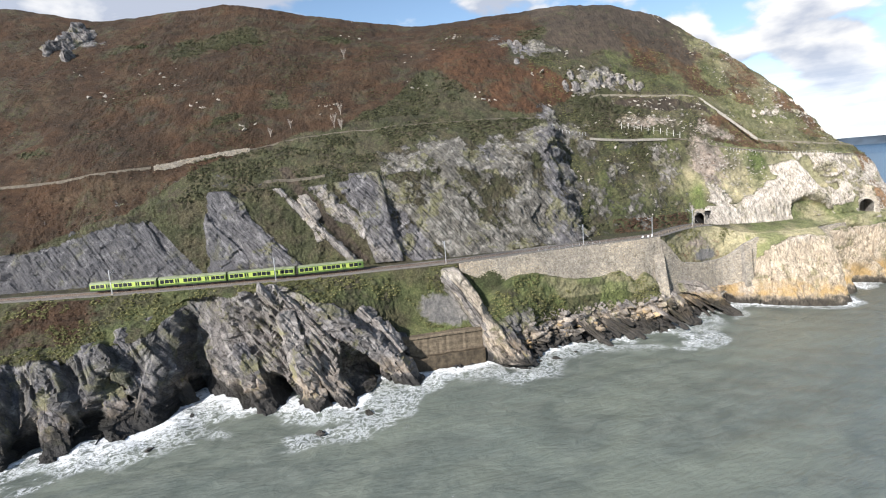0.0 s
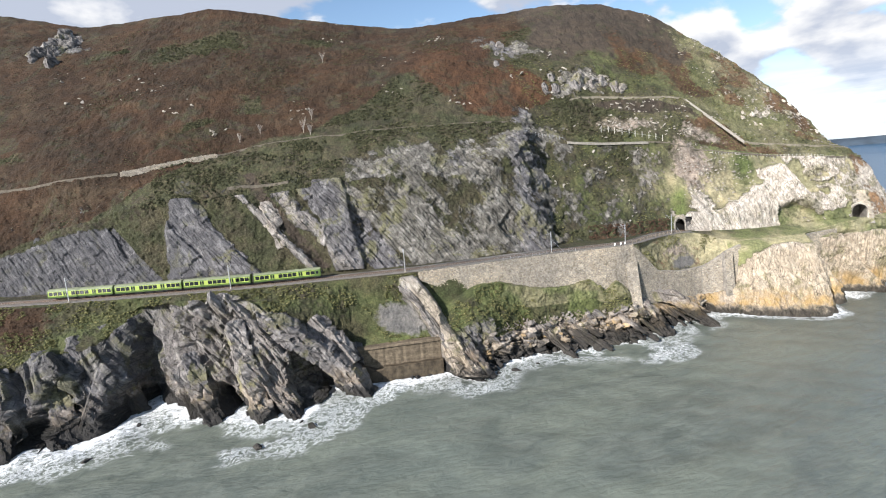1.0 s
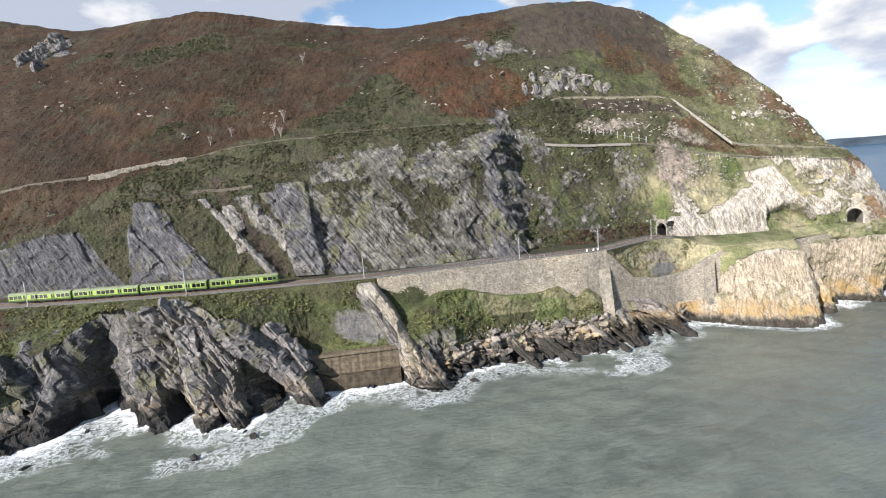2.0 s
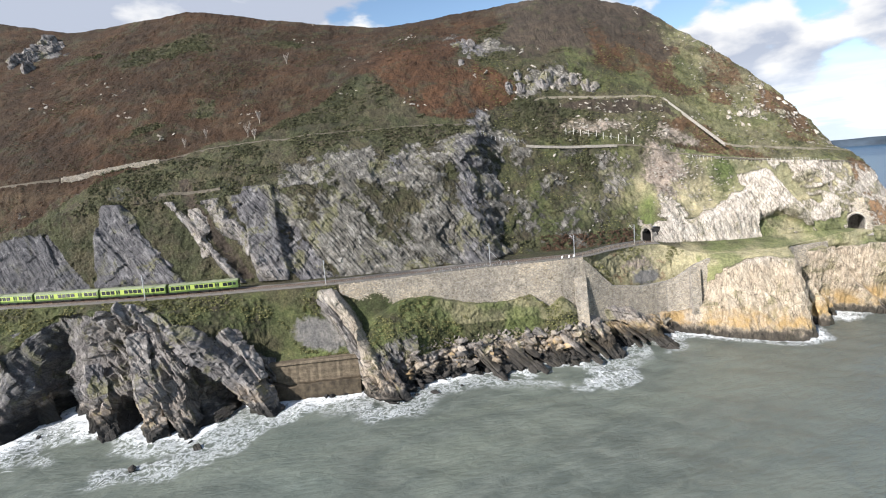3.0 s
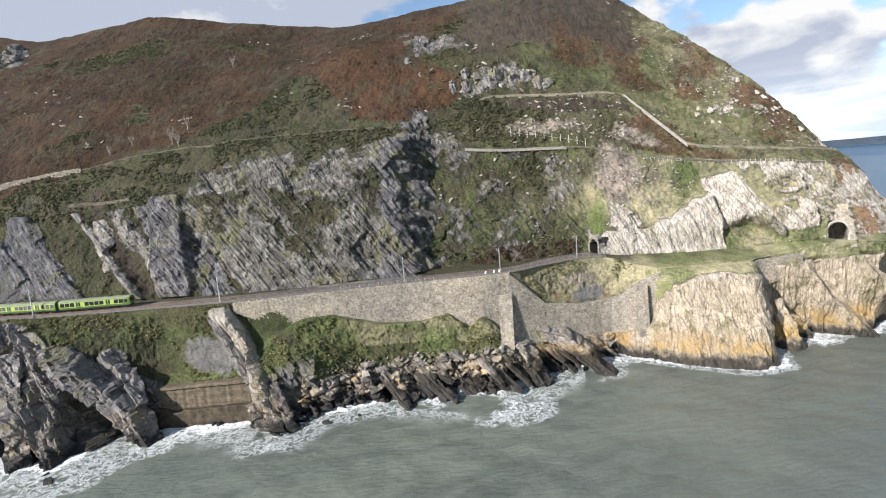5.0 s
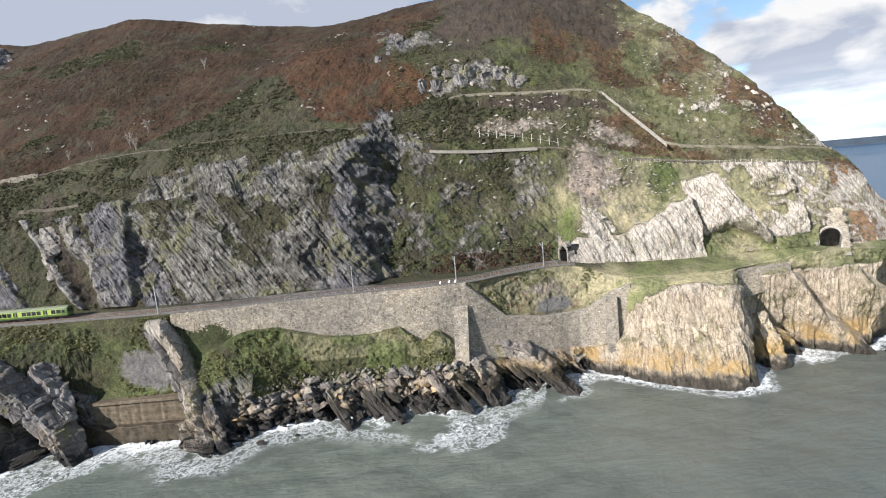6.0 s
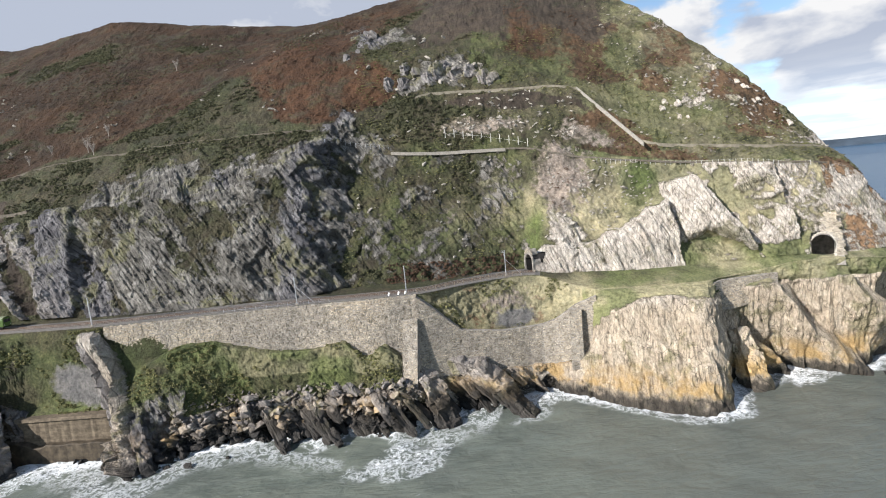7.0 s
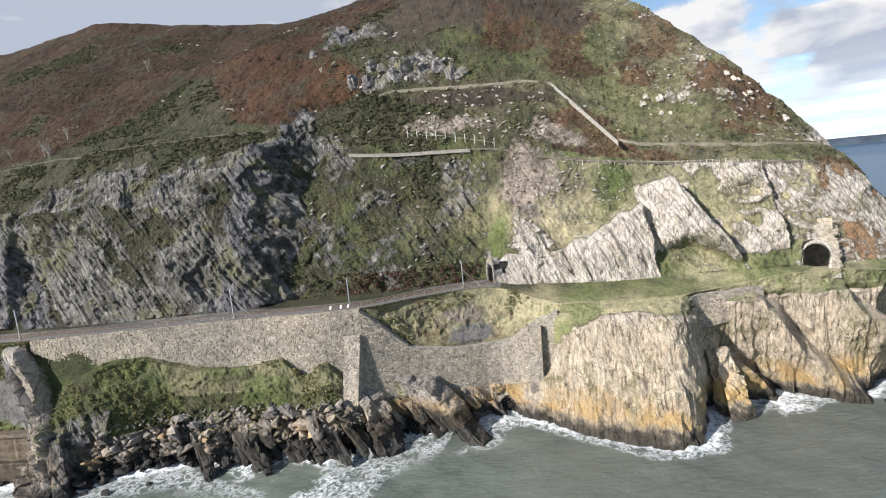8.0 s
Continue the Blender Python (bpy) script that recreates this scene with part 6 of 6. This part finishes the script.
def boulder(p, size, label, group):
    ob = new("boulder", rnd.choice(BLOCKS))
    flat = size * rnd.uniform(0.6, 1.0)
    ob.matrix_world = pose(*p, rnd.uniform(-35, 35), rnd.uniform(-35, 35), rnd.uniform(0, 360)) @ Matrix.Diagonal((size * rnd.uniform(0.9, 1.5), size, flat, 1))
    return tagged(ob, label, "boulder", group)


count = 0
while count < 280:
    x = rnd.uniform(33, 98)
    v = rnd.uniform(0.0, 1.12)
    if x > 62 and v < 0.45 and rnd.random() < 0.6:
        continue
    p = on_ground(x, v)
    if p.z < -0.3 or p.z > 13:
        continue
    big = rnd.uniform(0.9, 2.2) if rnd.random() < 0.78 else rnd.uniform(2.4, 4.2)
    boulder((p.x, p.y - 0.2, p.z + big * 0.12), big, "angular grey boulder tumbled below the stone wall", "boulders below the wall")
    count += 1
for x, y, s in ((-20, 138, 2.6), (-32, 129, 2.4), (-74, 146, 2.2), (-77, 128, 2.0), (42, 167, 2.6), (-9, 157.5, 2.4), (225, 226, 3.5), (-24, 141, 1.6), (50, 172, 1.8), (36, 166.5, 1.6)):
    boulder((x, y, 0.1), s, "dark wet boulder awash in the surf", "boulders in the surf")


def hillside_rocks():
    """The small pale outcrops strewn over the slopes, too many to count."""
    verts, faces = [], []
    for region, n, sizes in (((150, 226, 6.1, 7.9), 330, (0.35, 1.5)), ((-175, -85, 6.3, 7.6), 30, (0.9, 2.4)), ((-80, 60, 6.2, 7.9), 50, (0.6, 2.0)),
                             ((60, 110, 6.1, 7.2), 60, (0.8, 3.0)), ((98, 143, 5.12, 5.95), 130, (0.5, 2.0)), ((70, 140, 4.1, 5.6), 80, (0.6, 2.0)), ((134, 166, 4.35, 4.98), 170, (0.4, 1.5))):
        seeds = [(rnd.uniform(region[0], region[1]), rnd.uniform(region[2], region[3])) for _ in range(n // 6)]
        for _ in range(n):
            sx, sv = rnd.choice(seeds)
            g = rnd.gauss(0, 4.5)
            v = sv - 0.022 * g + rnd.gauss(0, 0.022) if region[0] == 150 else sv + rnd.gauss(0, 0.06)
            x, v = min(max(sx + g, region[0]), region[1]), min(max(v, region[2]), region[3])
            p = on_ground(x, v)
            s = rnd.uniform(*sizes) * rnd.uniform(0.6, 1.0)
            m = pose(p.x, p.y, p.z - s * 0.05, rnd.uniform(-35, 35), rnd.uniform(-35, 35), rnd.uniform(0, 360)) @ Matrix.Diagonal((s * rnd.uniform(0.9, 1.9), s, s * rnd.uniform(0.5, 0.9), 1))
            me = rnd.choice(BLOCKS)
            k = len(verts)
            verts += [m @ w.co for w in me.vertices]
            faces += [tuple(k + j for j in f.vertices) for f in me.polygons]
    ob = new("hillside_rocks", mesh_of("hillside_rocks", verts, faces, ROCK_PALE))
    return tagged(ob, "pale weathered rocks strewn over the slopes", "rocks", kind="stuff")


hillside_rocks()


def rubble():
    """The smaller stones heaped between the boulders, too many to count."""
    verts, faces = [], []
    for _ in range(900):
        x, v = rnd.uniform(32, 98), rnd.uniform(0.15, 1.2)
        p = on_ground(x, v)
        if not 0.5 < p.z < 14:
            continue
        s = rnd.uniform(0.4, 1.3)
        m = pose(p.x, p.y - 0.1, p.z + s * 0.15, rnd.uniform(-60, 60), rnd.uniform(-60, 60), rnd.uniform(0, 360)) @ Matrix.Diagonal((s * rnd.uniform(0.9, 2.0), s, s * rnd.uniform(0.4, 1.0), 1))
        me = rnd.choice(BLOCKS)
        k = len(verts)
        verts += [m @ w.co for w in me.vertices]
        faces += [tuple(k + j for j in f.vertices) for f in me.polygons]
    me = mesh_of("rubble", verts, faces, ROCK)
    me.attributes.new("wet", "FLOAT", "POINT").data.foreach_set("value", [0.35] * len(verts))
    me.attributes.new("ochre", "FLOAT", "POINT").data.foreach_set("value", [0.3] * len(verts))
    me.attributes.new("sunny", "FLOAT", "POINT").data.foreach_set("value", [0.3] * len(verts))
    return tagged(new("rubble", me), "small broken stones heaped below the retaining wall", "stones", kind="stuff")


rubble()

# ---- growth ----


def leaf_material(name, lo, mid, hi):
    k = Nodes(name, 0.9)
    col = k.ramp(k.island(), (0.0, lo), (0.5, mid), (1.0, hi))
    col = k.mix(0.7, col, k.ramp(k.noise(0.06, 5), (0.35, (0.65, 0.65, 0.65)), (0.65, (1.3, 1.28, 1.25))), "MULTIPLY")
    mat = k.done(col)
    thin = k.n.new("ShaderNodeBsdfTranslucent")
    k.l.new(col, thin.inputs["Color"])
    both = k.n.new("ShaderNodeMixShader")
    both.inputs["Fac"].default_value = 0.3
    k.l.new(k.bsdf.outputs[0], both.inputs[1])
    k.l.new(thin.outputs[0], both.inputs[2])
    k.l.new(both.outputs[0], k.n["Material Output"].inputs["Surface"])
    return mat


LEAF = {"gorse": leaf_material("gorse_leaf", (0.040, 0.044, 0.024), (0.074, 0.077, 0.040), (0.120, 0.118, 0.066)),
        "grass": leaf_material("grass_blade", (0.075, 0.082, 0.030), (0.140, 0.140, 0.058), (0.230, 0.215, 0.105)),
        "bracken": leaf_material("dead_bracken", (0.060, 0.037, 0.026), (0.095, 0.058, 0.038), (0.135, 0.088, 0.058))}


def tufts(name, label, kind, spots, size, leaves, seed, flat=0.6):
    """Many low bushes, each a ragged dome of leaf sprays."""
    rg = np.random.default_rng(seed)
    n = len(spots)
    m = n * leaves
    c = np.repeat(spots, leaves, axis=0)
    sz = np.repeat(rg.uniform(size[0], size[1], n), leaves)
    a = rg.uniform(0, 2 * math.pi, m)
    up = rg.uniform(0.05, 1.0, m)
    r = np.sqrt(1 - up * up)
    d = np.stack([np.cos(a) * r, np.sin(a) * r, up], 1)
    at = c + d * np.array([1.0, 1.0, flat]) * (sz * rg.uniform(0.3, 0.62, m))[:, None]
    nrm = d + rg.normal(0, 0.35, (m, 3))
    nrm /= np.linalg.norm(nrm, axis=1, keepdims=True)
    e1 = np.cross(nrm, rg.normal(0, 1, (m, 3)))
    e1 /= np.linalg.norm(e1, axis=1, keepdims=True)
    e2 = np.cross(nrm, e1)
    w = (sz * rg.uniform(0.14, 0.27, m))[:, None]
    verts = np.stack([at - e1 * w, at - e2 * w * 0.6, at + e1 * w * 1.3, at + e2 * w * 0.7], 1).reshape(-1, 3)
    k = np.arange(m) * 4
    me = bpy.data.meshes.new(name)
    fill_mesh(me, verts, np.stack([k, k + 1, k + 2, k + 3], 1))
    me.materials.append(LEAF[kind])
    return tagged(new(name, me), label, "undergrowth", kind="stuff")


rg = np.random.default_rng(5)
veg = (GROCK < 0.35) & (GP[:, 0] > -240) & (GP[:, 0] < 250) & (GV > 0.9) & (GV < 7.75) & ~((GV > 3.0) & (GV < 3.95) & (GP[:, 0] < 133)) & ~((GP[:, 0] > 11) & (GP[:, 0] < 98) & (GV > 2.0) & (GV < 3.0))
for cx, cy, cz, *_ in TUNNELS:
    veg &= np.hypot(GP[:, 0] - cx, GP[:, 1] - cy) > 9.0
veg &= ~((((GP[:, 0] - 5 + (GP[:, 2] - 19) * 0.5) / 9) ** 2 + ((GP[:, 2] - 19) / 6) ** 2 < 1) & (GV < 3))     # the bare scree beside the spur
cell = np.abs(np.linalg.norm(np.cross(np.gradient(GGRID, axis=1), np.gradient(GGRID, axis=0)), axis=-1)).ravel()


def pick(mask, n, thresh=None, scale=0.06, seed=0):
    m = mask.copy()
    if thresh is not None:
        m &= fbm(GP, scale, 3, seed) > thresh
    ids = np.where(m)[0]
    pr = cell[ids] / cell[ids].sum()
    return GP[rg.choice(ids, size=min(n, len(ids)), replace=False, p=pr)]


hill = veg & (GV > 3.9) & (GDARK < 0.45)
tufts("gorse_bushes", "dark green gorse and heather bushes over the hillside", "gorse", pick(hill & (GBROWN < 0.55) & (GP[:, 0] < 112) & ((GV > 5.3) | (GP[:, 0] > 66)), 2600, 0.52, 0.06, 3), (0.4, 1.7), 24, 1, 0.5)
tufts("gorse_bushes", "dark green gorse patches amid the bracken", "gorse", pick(hill & (GV > 5.8) & (GP[:, 0] < 120), 5200, 0.55, 0.045, 9), (0.3, 1.0), 14, 4, 0.45)
tufts("gorse_bushes", "dense dark gorse thickets high on the bracken slope", "gorse", pick(veg & (GV > 6.15) & (GP[:, 0] < 5) & (GBROWN < 0.45), 1500), (0.5, 1.6), 18, 11, 0.5)
tufts("scrub", "low green scrub on the slopes and ledges", "grass", pick(hill & (GP[:, 0] > 60) & ((GP[:, 0] < 126) | (GV > 5.2)), 3800, 0.46, 0.07, 6), (0.3, 1.1), 16, 5, 0.4)
tufts("scrub", "olive scrub and heather along the brow of the cliffs", "gorse", pick(veg & (GV > 4.9) & (GV < 6.0) & (GP[:, 0] > -90) & (GP[:, 0] < 50), 1300, 0.44, 0.09, 15), (0.6, 1.8), 20, 7)
tufts("grass_tufts", "pale green grass tufts on the banks above the sea", "grass", pick(veg & (GV < 3.0) & (GP[:, 0] < 138), 4200, 0.47, 0.10, 21), (0.4, 1.5), 16, 2, 0.45)
tufts("brambles", "reddish-brown leafless brambles along the foot of the slope", "bracken", pick((GP[:, 0] > 82) & (GP[:, 0] < 123) & (GV > 3.98) & (GV < 4.13), 260), (0.6, 1.8), 22, 8, 0.7)
tufts("bracken_growth", "rust-brown dead bracken over the slopes", "bracken", pick(veg & (GBROWN > 0.45) & (GV > 1), 4500, 0.47, 0.05, 12), (0.5, 1.3), 14, 3, 0.4)


def bare_tree(p, high, seed):
    """A small leafless wind-bent tree."""
    r = random.Random(seed)
    t = thing("bare_tree", Matrix.Translation(p), "small leafless pale-grey tree on the bracken slope", "tree", "bare trees on the slope")
    bm = bmesh.new()
    rod(bm, (0, 0, -0.4), (0.15, 0, high * 0.35), 0.14, 0.10)
    part("trunk", bm, TWIG, t)
    bm = bmesh.new()
    for i in range(16):
        a, l = r.uniform(0, 6.28), high * r.uniform(0.35, 0.7)
        base = Vector((0.1, 0, high * r.uniform(0.12, 0.35)))
        tip = base + Vector((math.cos(a) * l * 0.4, math.sin(a) * l * 0.4, l))
        rod(bm, base, tip, 0.06, 0.02, 5)
        for j in range(5):
            f = base.lerp(tip, r.uniform(0.4, 0.95))
            b2 = r.uniform(0, 6.28)
            rod(bm, f, f + Vector((math.cos(b2) * 0.5, math.sin(b2) * 0.5, r.uniform(0.5, 1.1))), 0.03, 0.012, 4)
    part("crown", bm, TWIG, t)


TWIG = plain("grey_twigs", (0.30, 0.27, 0.235), 0.9, 0, 2.0, 0.25)
for i, (x, v, h) in enumerate(((-36, 7.2, 6), (-34, 6.25, 6), (-36, 6.06, 7), (-33, 6.02, 5), (-63, 6.1, 4), (-55, 6.15, 4))):
    bare_tree(on_ground(x, v), h, 60 + i)

# ---- the far shore ----


def far_coast():
    verts, faces = [], []
    turns = np.linspace(radians(2), radians(62), 90)
    for a in turns:
        n1, n2 = (float(vnoise(np.array([[a * f, 0.5, 0.2]]))[0]) for f in (6.0, 34.0))
        h = 84 + 16 * n1 + 6 * n2
        way = Vector((math.sin(a), math.cos(a), 0))
        verts += [way * r + Vector((80, 40, z)) for r, z in ((4205, 30), (4210, 46), (4300, h), (4450, h * 0.8))]
    for i in range(len(turns) - 1):
        k = 4 * i
        faces += [(k + j, k + 4 + j, k + 5 + j, k + 1 + j) for j in range(3)]
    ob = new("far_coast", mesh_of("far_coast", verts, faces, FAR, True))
    return tagged(ob, "low blue-grey coast on the horizon across the bay", "coast", kind="structure")


# blue-grey land colour that holds the distance haze itself
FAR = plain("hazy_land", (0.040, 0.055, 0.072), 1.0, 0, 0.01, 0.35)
far_coast()


def far_water():
    """The sea's last reach before the far shore, lifted as the horizon lies."""
    verts, faces = [], []
    turns = np.linspace(radians(-70), radians(75), 60)
    for a in turns:
        way = Vector((math.sin(a), math.cos(a), 0))
        verts += [way * r + Vector((80, 40, z)) for r, z in ((3400, 0.5), (4220, 46))]
    faces = [(2 * i, 2 * i + 2, 2 * i + 3, 2 * i + 1) for i in range(len(turns) - 1)]
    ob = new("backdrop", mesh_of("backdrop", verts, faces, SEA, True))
    return tagged(ob, "hazy blue band of far water at the horizon", "sea", kind="structure")


far_water()
